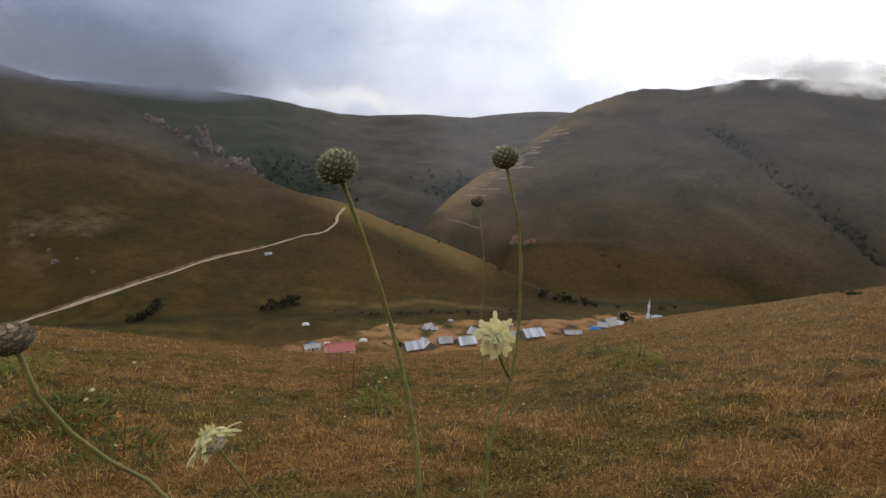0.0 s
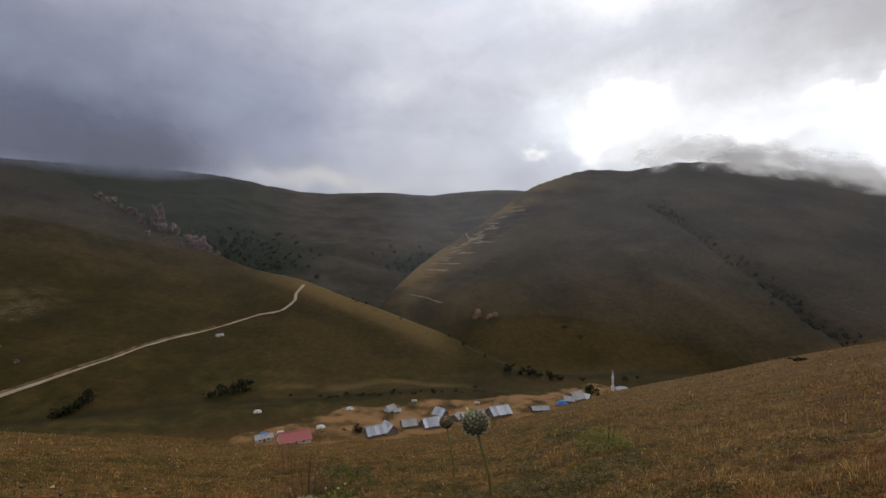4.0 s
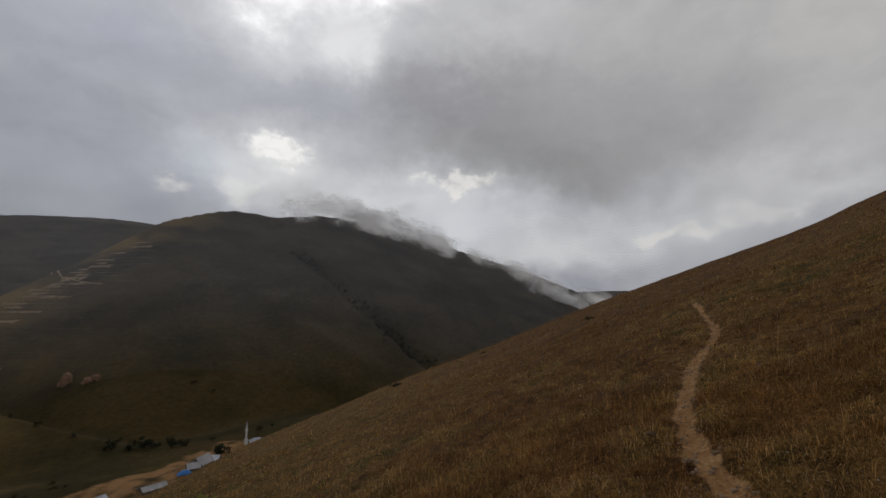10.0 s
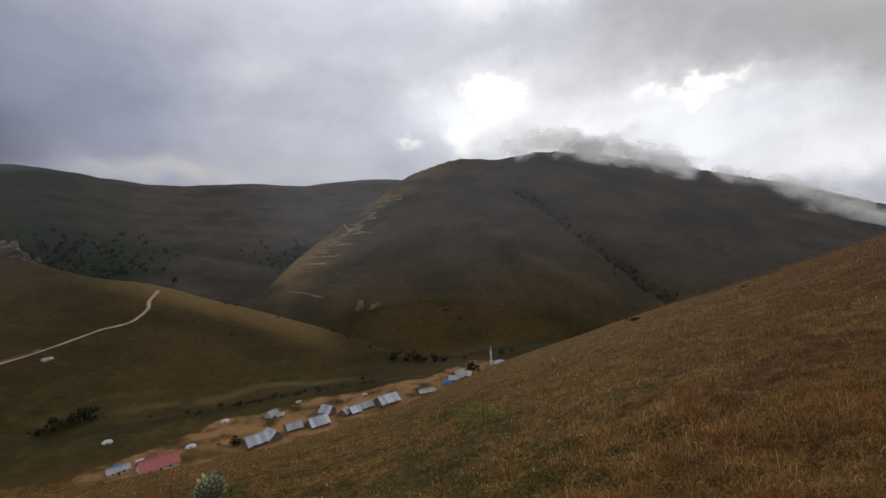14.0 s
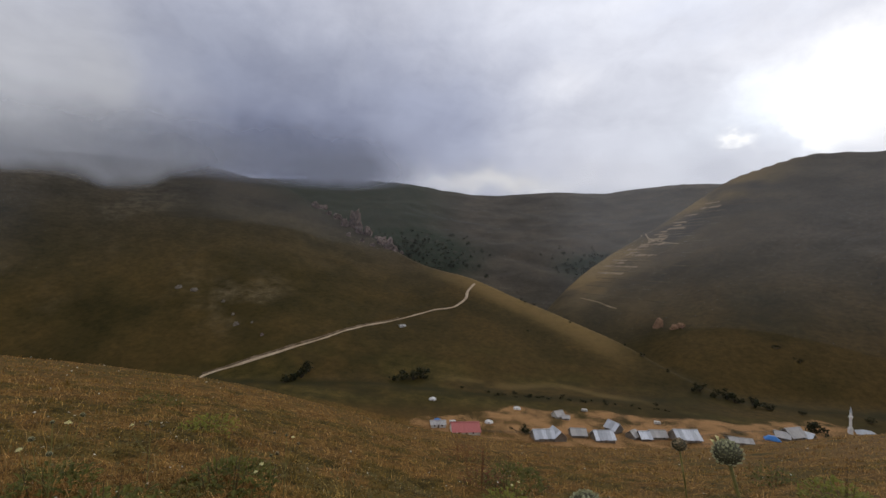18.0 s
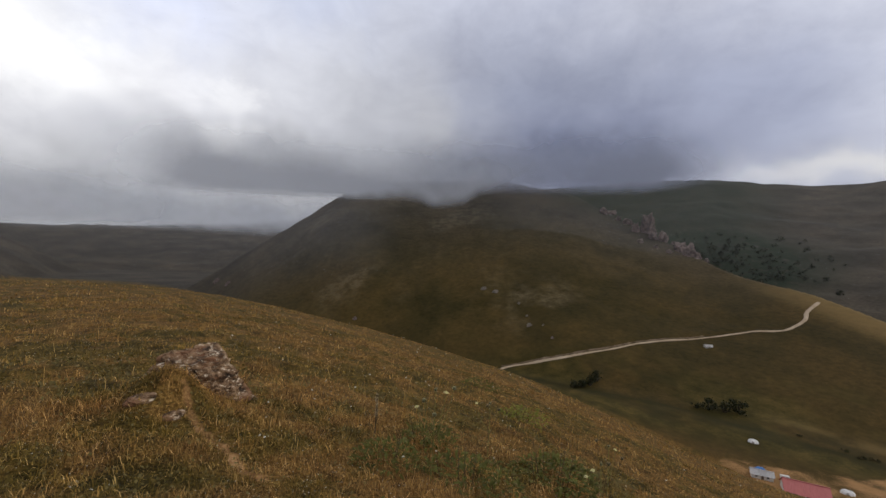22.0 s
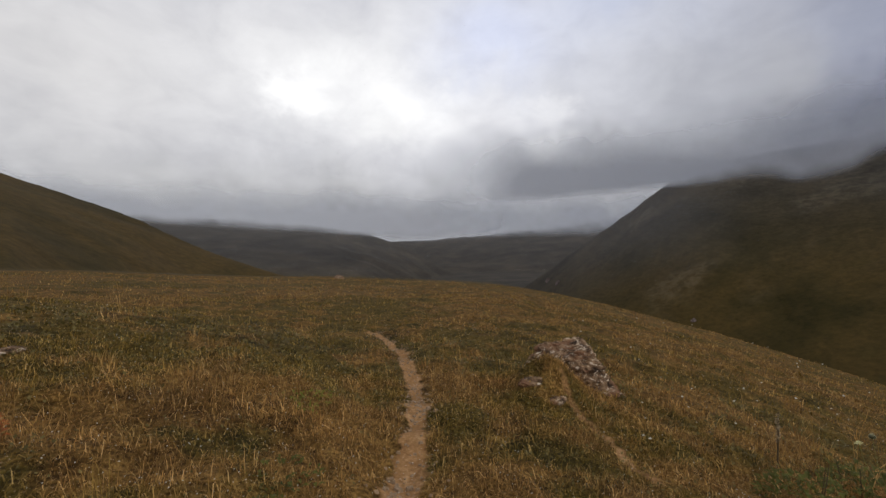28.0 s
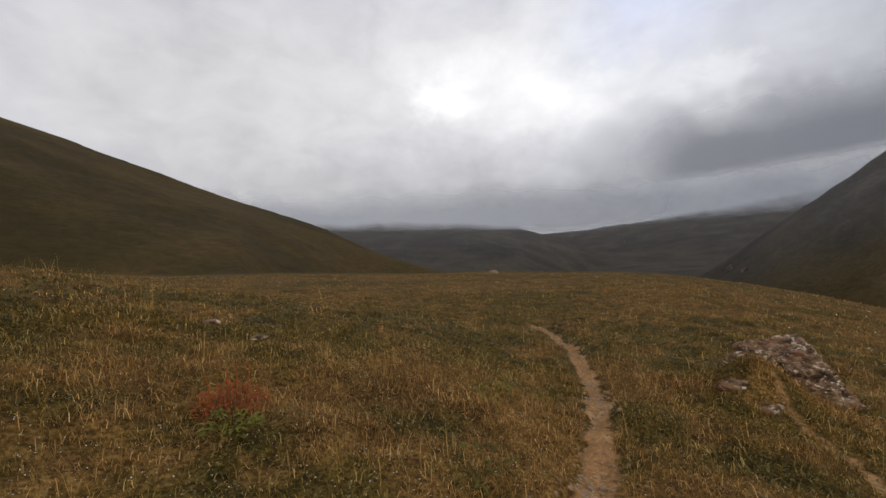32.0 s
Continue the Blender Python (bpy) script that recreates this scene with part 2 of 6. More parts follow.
fine = n.math("MULTIPLY_ADD", n_m, 0.4, n.math("MULTIPLY", n_dm, 0.6))
turf_dry = n.ramp(fine, [(0.32, (0.060, 0.033, 0.012)), (0.44, (0.142, 0.089, 0.031)), (0.55, (0.248, 0.162, 0.060)), (0.70, (0.40, 0.275, 0.118))])
turf_green = n.ramp(fine, [(0.32, (0.030, 0.027, 0.008)), (0.44, (0.078, 0.066, 0.018)), (0.55, (0.145, 0.112, 0.034)), (0.70, (0.25, 0.185, 0.068))])
turf = n.mix(arid, turf_green, turf_dry)
# darker and redder turf on the steep side
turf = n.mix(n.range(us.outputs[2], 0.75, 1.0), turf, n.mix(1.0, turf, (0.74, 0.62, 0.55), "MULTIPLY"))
turf = n.mix(n.range(n_cm, 0.35, 0.70), n.mix(1.0, turf, (0.27, 0.24, 0.21), "MULTIPLY"), turf)
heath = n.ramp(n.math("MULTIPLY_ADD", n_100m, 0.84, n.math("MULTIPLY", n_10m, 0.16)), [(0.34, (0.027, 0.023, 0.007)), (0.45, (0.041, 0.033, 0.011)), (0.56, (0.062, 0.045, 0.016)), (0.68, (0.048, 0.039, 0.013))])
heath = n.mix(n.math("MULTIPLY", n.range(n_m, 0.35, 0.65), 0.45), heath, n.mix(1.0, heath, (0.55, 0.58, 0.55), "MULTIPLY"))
# distance haze is put into the colour: far slopes turn greyer
hazed_heath = n.ramp(n.math("MULTIPLY_ADD", n_100m, 0.82, n.math("MULTIPLY", n_10m, 0.18)), [(0.34, (0.031, 0.028, 0.023)), (0.5, (0.046, 0.041, 0.033)), (0.66, (0.068, 0.057, 0.044))])
heath = n.mix(haze_tint, heath, hazed_heath)
n_4m = n.noise(at, 0.24, 5.0, 0.65).outputs[0]
heath = n.mix(1.0, heath, n.ramp(n_4m, [(0.36, (0.76, 0.77, 0.74)), (0.5, (1.0, 1.0, 1.0)), (0.64, (1.22, 1.18, 1.14))]), "MULTIPLY")
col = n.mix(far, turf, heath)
col = n.mix(n.math("MULTIPLY", lush, n.range(n_100m, 0.3, 0.6, 0.55, 1.0)), col, n.ramp(n.math("MULTIPLY_ADD", n_m, 0.4, n.math("MULTIPLY", n_10m, 0.6)), [(0.38, (0.017, 0.018, 0.005)), (0.5, (0.046, 0.043, 0.012)), (0.62, (0.092, 0.070, 0.025))]))
col = n.mix(n.math("MULTIPLY", bank, 0.85), col, (0.022, 0.022, 0.008))
# this pale tone is painted sunlight on spur and knoll, and the tan verge
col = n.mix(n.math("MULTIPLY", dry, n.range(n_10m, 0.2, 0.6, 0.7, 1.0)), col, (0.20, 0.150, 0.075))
# dark woodland, and cloud shade on the valley head painted the same colour
col = n.mix(n.math("MULTIPLY", wood_shade, n.range(n_10m, 0.25, 0.5)), col, (0.016, 0.024, 0.012))
rocky = n.math("MULTIPLY", stony, n.range(n.math("MULTIPLY_ADD", n_10m, 0.5, n.math("MULTIPLY", n_m, 0.5)), 0.40, 0.62))
col = n.mix(rocky, col, n.ramp(n_dm, [(0.3, (0.13, 0.115, 0.095)), (0.7, (0.30, 0.27, 0.23))]))
soil = n.ramp(n.math("MULTIPLY_ADD", n_dm, 0.5, n.math("MULTIPLY", n_cm, 0.5)), [(0.3, (0.15, 0.085, 0.042)), (0.5, (0.27, 0.165, 0.092)), (0.62, (0.38, 0.26, 0.165)), (0.78, (0.48, 0.38, 0.28))])
frayed = n.range(n.math("ADD", earth, n.math("MULTIPLY", n.math("SUBTRACT", n_dm, 0.5), 1.1)), 0.33, 0.64)
col = n.mix(frayed, col, soil)
col = n.mix(n.math("SUBTRACT", 1.0, n.math("MULTIPLY", haze_tint, 0.85)), col, n.mix(1.0, col, (1.11, 0.97, 0.70), "MULTIPLY"))
near_rise = n.math("MULTIPLY_ADD", n_cm, 0.35, n.math("MULTIPLY_ADD", n_dm, 1.0, n.math("MULTIPLY", n_m, 2.0)))
rise = n.math("ADD", n.math("MULTIPLY", near_rise, n.math("SUBTRACT", 1.0, far)), n.math("MULTIPLY", n_10m, n.math("MULTIPLY", far, 2.5)))
finish(n, col, 0.95, rise, 0.9, 0.07, spec=0.1)

# ---- the ground: one sheet, from the feet to the far ridges ----
FOOT = (0.0, -0.40)  # the middle of the turn
EYE = 1.38  # eye above the turf there


def curve(points):
    """A smooth curve through (degrees, value) points."""
    xs, ys = np.array(points, float).T
    d = np.diff(ys) / np.diff(xs)
    m = np.zeros(len(xs))
    m[1:-1] = np.where(d[:-1] * d[1:] > 0, 2 * d[:-1] * d[1:] / np.where(np.abs(d[:-1] + d[1:]) < 1e-9, 1e-9, d[:-1] + d[1:]), 0.0)
    m[0], m[-1] = d[0], d[-1]

    def at(a):
        a = np.clip(a, xs[0], xs[-1])
        k = np.clip(np.searchsorted(xs, a) - 1, 0, len(xs) - 2)
        h = xs[k + 1] - xs[k]
        u = (a - xs[k]) / h
        return ys[k] * (1 + 2 * u) * (1 - u) ** 2 + ys[k + 1] * u * u * (3 - 2 * u) + h * u * (1 - u) * (m[k] * (1 - u) - m[k + 1] * u)

    return at


def grain(x, y, seed=0):
    """Smooth noise, -1 to 1, for arrays of places."""
    xi, yi = np.floor(x), np.floor(y)
    u, v = x - xi, y - yi
    u, v = u * u * (3 - 2 * u), v * v * (3 - 2 * v)

    def at(i, j):
        h = (i.astype(np.int64) * 374761393 + j.astype(np.int64) * 668265263 + seed * 1442695041) & 0xFFFFFFFF
        h = ((h ^ (h >> 13)) * 1274126177) & 0xFFFFFFFF
        return ((h ^ (h >> 16)) & 0xFFFF) / 32767.5 - 1.0

    return (at(xi, yi) * (1 - u) + at(xi + 1, yi) * u) * (1 - v) + (at(xi, yi + 1) * (1 - u) + at(xi + 1, yi + 1) * u) * v


def fractal(x, y, octaves=4, seed=0):
    total, size = 0.0, 1.0
    for k in range(octaves):
        total, size = total + size * grain(x * 2**k + 17.3 * k, y * 2**k - 9.1 * k, seed + k), size * 0.5
    return total


def step(v, a, b):
    u = np.clip((v - a) / (b - a), 0, 1)
    return u * u * (3 - 2 * u)


def blend_max(a, b, k):
    h = np.clip(0.5 + 0.5 * (a - b) / k, 0, 1)
    return b * (1 - h) + a * h + k * h * (1 - h)


# how high each skyline stands (degrees up), by the bearing (degrees left of +y)
SLOPE_RISE = curve([(-260, 3), (-190, 3), (-162, 15), (-150, 18), (-120, 16.5), (-97.4, 11.7), (-90.5, 8.9), (-84, 6.7), (-73, 2.95), (-67, 0.7), (-60, -2.2), (-53, -4.95), (-48, -6.5), (-37, -10.7), (-26, -14.3), (-13.5, -18.6), (-4.3, -20.3), (5.8, -21.2), (16, -20.6), (22, -19.8), (34, -16.8), (45, -13.8), (55, -11.65), (65, -9.3), (70, -8.2), (80, -6.1), (89, -4.7), (101, -4.15), (110, -3.6), (121, -3.0), (134, -2.0), (146, -1.2), (160, 0.6), (171, 3)])
SLOPE_EDGE = curve([(-260, 120), (-190, 120), (-150, 160), (-97, 150), (-60, 115), (-26, 90), (5, 62), (45, 60), (70, 62), (90, 75), (110, 140), (125, 160), (170, 120)])
BANK_RISE = curve([(100, -14), (113.6, -8.4), (135, -3.9), (146.5, -1.4), (160, 2.2), (175, 6)])
LEFT_RISE = curve([(104, -8), (109, -5.2), (116, -2.9), (124, 0.5), (130.3, 3.8), (140, 7.4), (150.6, 11.5), (159, 14.6), (175, 18), (200, 19)])
LEFT_FAR = curve([(104, 330), (116, 370), (130, 420), (159, 470), (200, 480)])
CONE_RISE = curve([(-24, -16), (-14.4, -12.4), (-11, -11.1), (-5.2, -8.35), (0.2, -6.4), (6.2, -4.2), (13.2, -1.6), (20.5, 0.3), (24.7, 2.4), (29.5, 5.0), (32.4, 6.2), (37, 8.6), (42, 9.6), (48, 10.3), (55, 10.0), (60, 9.4), (65.6, 8.1), (70.7, 4.6), (77.7, -0.6), (83.4, -4.8), (90, -9)])
CONE_FAR = curve([(-24, 330), (-14, 345), (-5, 400), (6, 470), (13, 525), (20, 600), (25, 690), (32, 800), (42, 890), (55, 900), (66, 840), (78, 880), (90, 960)])
CONE_FOOT = curve([(-24, 315), (-13, 325), (0, 315), (13, 298), (20, 292), (34, 298), (45, 325), (60, 390), (90, 600)])
RIGHT_RISE = curve([(-120, -12), (-100, -9), (-80, -4), (-72, 0.6), (-66, 3.2), (-60.5, 5.6), (-53, 8.1), (-48, 9.7), (-39, 12.1), (-33.5, 12.75), (-28, 12.3), (-24, 12.6), (-17.3, 11.0), (-11.6, 7.4), (-8.2, 4.9), (-3.3, 1.6), (0.3, -1.5), (2.3, -3.8), (5, -7), (12, -14)])
RIGHT_FAR = curve([(-120, 1400), (-72, 1400), (-60, 1250), (-48, 1110), (-33, 1030), (-24, 1000), (-17, 940), (-11, 850), (-3, 700), (2, 590), (6, 540), (12, 520)])
RIGHT_FOOT = curve([(-120, 700), (-60, 520), (-40, 430), (-26, 372), (-13, 350), (0, 440), (12, 440)])
HEAD_RISE = curve([(-60, 2), (-40, 6), (-24, 9), (-13.5, 10.35), (-8, 10.1), (-3, 9.7), (3.5, 9.8), (10.2, 9.25), (16, 9.6), (23.7, 10.5), (31, 10.2), (45, 9), (60, 5), (75, -2)])
SPUR_RISE = curve([(75, -8), (88, -5.8), (92.2, -4), (96.4, -1.6), (101.6, 0.9), (105.2, 2.0), (112, 2.9), (127, 3.8), (150, 5.0)])
BACK_RISE = curve([(50, 3), (62, 3.9), (72.6, 3.5), (78, 2.9), (91, 1.6), (102, 1.0), (130, 1.5)])
FLOOR = -79.0


def mount(r, crest_r, crest_deg, foot_r, foot_z=FLOOR, bow=1.0, back=0.5):
    """A mountain side that climbs from its foot to its crest, and falls behind it."""
    crest = np.tan(np.radians(crest_deg)) * crest_r
    u = (crest_r - r) / np.maximum(crest_r - foot_r, 1.0)
    foot_z = np.minimum(foot_z, crest - 0.2 * (crest_r - foot_r))
    front = crest + (foot_z - crest) * np.sign(u) * np.abs(u) ** bow
    return np.where(r < crest_r, front, crest - back * (r - crest_r))


def bearing(x, y):
    dx, dy = x - FOOT[0], y - FOOT[1]
    return np.degrees(np.arctan2(-dx, dy)), np.hypot(dx, dy)


def trail(points):
    """Distance from places to a smooth line through points, and how far along it."""
    p = np.array(points, float)
    s = np.linspace(0, len(p) - 1, (len(p) - 1) * 8 + 1)
    k = np.arange(len(p))
    cx, cy = curve(np.c_[k, p[:, 0]]), curve(np.c_[k, p[:, 1]])
    return np.c_[cx(s), cy(s)]


def away(line, x, y):
    best = np.full(np.shape(x), 1e9)
    for (ax, ay), (bx, by) in zip(line[:-1], line[1:]):
        ux, uy = bx - ax, by - ay
        t = np.clip(((x - ax) * ux + (y - ay) * uy) / (ux * ux + uy * uy + 1e-9), 0, 1)
        best = np.minimum(best, np.hypot(x - ax - t * ux, y - ay - t * uy))
    return best


def height(x, y):
    """The ground's height at places (arrays)."""
    a, r = bearing(x, y)
    a = np.where(a > 171, a - 360, a)
    # seam behind the walker: both ends of the bearing give the same slope there
    rise, edge = np.tan(np.radians(SLOPE_RISE(a))), SLOPE_EDGE(a)
    slope = rise * r - EYE * (1 - r / edge) ** 2 - 0.0007 * np.maximum(r - edge, 0) ** 2 * step(np.abs(a - 20), 120, 60)
    al = np.where(a < -150, a + 360, a)
    bank_edge = 13.0
    bank = np.tan(np.radians(BANK_RISE(al))) * r - EYE * (1 - r / bank_edge) ** 2 - 0.03 * np.maximum(r - bank_edge, 0) ** 1.5
    bank = np.where((al > 100) & (al < 205), bank, -1e3)
    rough = 0.045 * fractal(x * 2.3, y * 2.3, 3, 7) * step(r, 0.9, 3) * step(r, 45, 15) + 0.06 * fractal(x * 0.8, y * 0.8, 3, 3) * step(r, 0.5, 6) + 0.22 * fractal(x * 0.09, y * 0.09, 3, 5) * step(r, 8, 60)
    z = np.maximum(slope, np.where(step(al, 98, 108) > 0, bank, -1e3)) + rough
    ww = fractal(x * 0.006, y * 0.006, 5, 11)
    gully = fractal(x * 0.012 + 0.5 * ww, y * 0.012 - 0.4 * ww, 5, 23)
    far = step(r, 250, 600)
    ribs = fractal(a * 0.13 + 0.45 * ww, r * 0.0030 + 0.3 * ww, 4, 37)
    floor = FLOOR + 1.6 * fractal(x * 0.012, y * 0.012, 4, 31) - 0.010 * (r - 300) * (r > 300)
    z = blend_max(z, floor, 1.2)
    cone = mount(r, CONE_FAR(a), CONE_RISE(a), CONE_FOOT(a), bow=0.95, back=0.28) + far * (1.1 * gully - 2) + 2.0 * ribs * step(CONE_FAR(a) - r, 10, 160) * step(r, 330, 450)
    right = mount(r, RIGHT_FAR(a), RIGHT_RISE(a), RIGHT_FOOT(a), bow=0.96, back=0.35) + far * (1.2 * gully - 2) + 4.0 * ribs * step(RIGHT_FAR(a) - r, 10, 180) * step(r, 380, 520)
    cut = (r > 420) & (r < 800) & (a < -24) & (a > -60)
    groove = np.zeros(np.shape(z))
    groove[cut] = 7.0 * np.exp(-((away(GULLY, x[cut], y[cut]) / 11.0) ** 2)) - 6.0 * np.exp(-((away(RIB, x[cut], y[cut]) / 20.0) ** 2))
    right = right - groove
    head = mount(r, 1700.0 + 0 * r, HEAD_RISE(a), 760.0 + 0 * r, -38.0, 0.9) + far * 4.0 * gully
    spur = mount(r, 1450.0 + 0 * r, SPUR_RISE(a), 700.0 + 0 * r, -90.0) + far * 4.0 * gully
    back = mount(r, 2700.0 + 0 * r, BACK_RISE(a), 1500.0 + 0 * r, -120.0) + far * 4.0 * gully
    left = mount(r, LEFT_FAR(al), LEFT_RISE(al), 120.0 + 0 * r, -9.0, 1.0, 0.3) + 1.2 * gully * step(r, 60, 300)
    left = np.where((al > 104) & (al < 205), left, -1e3)
    for layer, k in ((cone, 4.0), (right, 4.0), (head, 8.0), (spur, 6.0), (back, 8.0), (left, 2.0)):
        z = blend_max(z, layer, k * np.clip(r / 300, 0.02, 1))
    # trodden paths lie a little lower
    near = r < 22
    dip = np.zeros(np.shape(z))
    for line, wide in ((PATH_LEFT, 0.17), (PATH_RIGHT, 0.12)):
        d = np.full(np.shape(z), 9.0)
        d[near] = away(line, x[near], y[near])
        dip = np.maximum(dip, 0.07 * np.exp(-((d / (wide * 1.4)) ** 2)))
    # turf heaped against the boulder
    return z - dip + 0.42 * np.exp(-(((x + 6.62) / 0.42) ** 2) - ((y - 0.34) / 0.44) ** 2)


def dryness(x, y):
    """Where the pasture is dry and tufted (1) or short and green (0)."""
    a, r = bearing(x, y)
    a = np.where(a > 171, a - 360, a)
    # the level meadow is greener, the steep side above the village drier, and darker past 0.7
    lean = -0.15 * step(np.abs(a - 66), 36, 14) * step(r, 6, 12) - 0.05 * step(np.where(a < -150, a + 360, a), 88, 100) + 0.25 * step(r, 12, 30) * step(a, 50, 30)
    lean = lean - 0.7 * np.exp(-(((a - 103) / 7) ** 2) - ((r - 20) / 6) ** 2) - 0.7 * np.exp(-(((a - 122) / 13) ** 2) - ((r - 47) / 6) ** 2)
    spots = 0.5 * fractal(x * 0.9, y * 0.9, 3, 77) + 0.5 * fractal(x * 2.6, y * 2.6, 2, 79) + 0.35 * fractal(x * 0.11, y * 0.11, 3, 78)
    steep_side = step(a, -20, -62) * step(a, -175, -125) * (1 - 0.3 * step(a, -74, -84) * step(r, 34, 14))
    return 0.7 * step(spots + lean + 0.55 * steep_side, -0.95, 0.65) + 0.3 * steep_side * step(spots, -0.9, 0.3)


def TERRACES(a, r):
    return step(a, -36, -22) * step(a, 6, -1) * step(r, 430, 520) * (r < RIGHT_FAR(a) + 5) * step(RIGHT_FAR(a) - r, 380, 200)


def polar(a, r):
    """A place by its bearing and distance from the turning point."""
    return FOOT[0] - math.sin(radians(a)) * r, FOOT[1] + math.cos(radians(a)) * r


PATH_LEFT = trail([(-1.5, -1.75), (-2.5, -1.42), (-3.66, -1.22), (-4.5, -1.25), (-5.85, -1.38), (-6.3, -1.46), (-7.75, -1.78), (-9.1, -2.12), (-10.2, -2.55), (-11.4, -3.1), (-12.0, -3.5)])
GULLY = trail([polar(-31, 790), polar(-33.0, 729), polar(-38.3, 632), polar(-43.0, 576), polar(-45.9, 541), polar(-51, 500)])
RIB = trail([polar(-28.5, 600), polar(-30.6, 547), polar(-34.0, 513), polar(-38.2, 489)])
PATH_FAINT = trail([(-6.45, 0.45), (-5.95, 0.50), (-5.6, 0.56), (-5.2, 0.70), (-4.75, 0.76), (-4.45, 0.85)])
PATH_RIGHT = trail([(2.4, -0.75), (3.4, -0.12), (4.45, 0.38), (5.12, 0.69), (6.1, 0.98), (7.47, 1.18), (8.6, 1.33), (9.9, 1.36), (11.0, 1.36), (12.3, 1.60), (14.0, 2.02), (16.6, 2.60), (19, 3.2)])

def drop(x, y):
    """The ground's height at one place."""
    return float(height(np.array([float(x)]), np.array([float(y)]))[0])


def sight(a, up, start=110.0):
    """The place where a line of sight at a bearing and a rise, in degrees, meets the ground beyond start."""
    r = np.geomspace(start, 3000, 3000)
    x, y = FOOT[0] - np.sin(radians(a)) * r, FOOT[1] + np.cos(radians(a)) * r
    k = int(np.argmax(height(x, y) > np.tan(radians(up)) * r))
    return float(x[k]), float(y[k])


# rings and spokes of the sheet
spokes = np.radians(np.concatenate([np.arange(-104, 172.01, 0.25), np.arange(173.5, 255.9, 1.5)]))
rings = np.concatenate([np.geomspace(0.15, 1.5, 26)[:-1], np.geomspace(1.5, 60, 165)[:-1], np.geomspace(60, 1450, 290)[:-1], np.geomspace(1450, 4600, 32)])
A, B = np.meshgrid(spokes, rings, indexing="ij")
X, Y = FOOT[0] - np.sin(A) * B, FOOT[1] + np.cos(A) * B
Z = np.concatenate([height(X[k : k + 100], Y[k : k + 100]) for k in range(0, len(X), 100)])
deg, dist = bearing(X, Y)
deg = np.where(deg > 171, deg - 360, deg)
nS, nR = X.shape
verts = np.concatenate([np.stack([X, Y, Z], -1).reshape(-1, 3), [[FOOT[0], FOOT[1], -EYE]]])
i, j = np.meshgrid(np.arange(nS), np.arange(nR - 1), indexing="ij")
i2 = (i + 1) % nS
quads = np.stack([i * nR + j, i * nR + j + 1, i2 * nR + j + 1, i2 * nR + j], -1).reshape(-1, 4)
hub = np.stack([np.full(nS, nS * nR), np.arange(nS) * nR, ((np.arange(nS) + 1) % nS) * nR], -1)


def sheet(name, verts, quads, tris, mat, smooth=True):
    """A mesh object from arrays."""
    me = bpy.data.meshes.new(name)
    me.vertices.add(len(verts))
    me.vertices.foreach_set("co", np.asarray(verts, np.float32).ravel())
    q, t = np.asarray(quads, np.int32).reshape(-1, 4), np.asarray(tris, np.int32).reshape(-1, 3)
    me.loops.add(q.size + t.size)
    me.loops.foreach_set("vertex_index", np.concatenate([q.ravel(), t.ravel()]))
    me.polygons.add(len(q) + len(t))
    me.polygons.foreach_set("loop_start", np.concatenate([np.arange(len(q)) * 4, q.size + np.arange(len(t)) * 3]).astype(np.int32))
    me.update(calc_edges=True)
    me.polygons.foreach_set("use_smooth", np.full(len(me.polygons), smooth))
    me.materials.append(mat)
    return new(name, me)


ground = tagged(sheet("ground", verts, quads, hub, GROUND), "brown dry mountain pasture with trodden paths, heath slopes beyond", "ground", kind="structure")


def paint(ob, name, r, g, b):
    """Masks from 0 to 1: ground cover, and painted sun, shade and haze."""
    layer = ob.data.attributes.new(name, "FLOAT_COLOR", "POINT")
    full = np.ones((len(ob.data.vertices), 4), np.float32)
    for k, v in enumerate((r, g, b)):
        full[:-1, k] = np.clip(v, 0, 1).ravel()
        full[-1, k] = 0
    layer.data.foreach_set("color", full.ravel())


far_mask = np.where(Z > np.tan(np.radians(SLOPE_RISE(deg))) * dist + 1.5, 1.0, 0.0) * step(dist, 180, 260) + step(dist, 230, 300) * step(np.abs(deg - 20), 75, 60)
far_mask = np.maximum(far_mask, step(dist, 95, 150) * (deg > 112))
near_paths = np.zeros(X.shape)
m = dist < 22
d1, d2 = away(PATH_LEFT, X[m], Y[m]), away(PATH_RIGHT, X[m], Y[m])
ragged = 1 + 0.28 * fractal(X[m] * 1.4, Y[m] * 1.4, 3, 91) + 0.22 * grain(X[m] * 6.0, Y[m] * 6.0, 93)
w1, w2 = 0.145 * ragged * (1 - 0.35 * step(dist[m], 6.5, 11)), 0.115 * ragged * (1 - 0.25 * step(dist[m], 8, 13))
near_paths[m] = np.maximum(np.exp(-((d1 / w1) ** 2)), np.maximum(np.exp(-((d2 / w2) ** 2)), 0.62 * np.exp(-((away(PATH_FAINT, X[m], Y[m]) / 0.09) ** 2))))
YARD_NEAR = curve([(-30, 300), (-25, 292), (-21, 258), (-17.6, 242), (-12, 228), (-4, 206), (4, 198), (13, 200), (21, 214)])
YARD_FAR = curve([(-30, 318), (-25, 328), (-21, 311), (-17.6, 286), (-10.4, 271), (-3.4, 267), (1.4, 262), (6.6, 258), (9.1, 250), (15.4, 236), (21, 227)])
waver = 3.5 * fractal(X * 0.07, Y * 0.07, 4, 41)
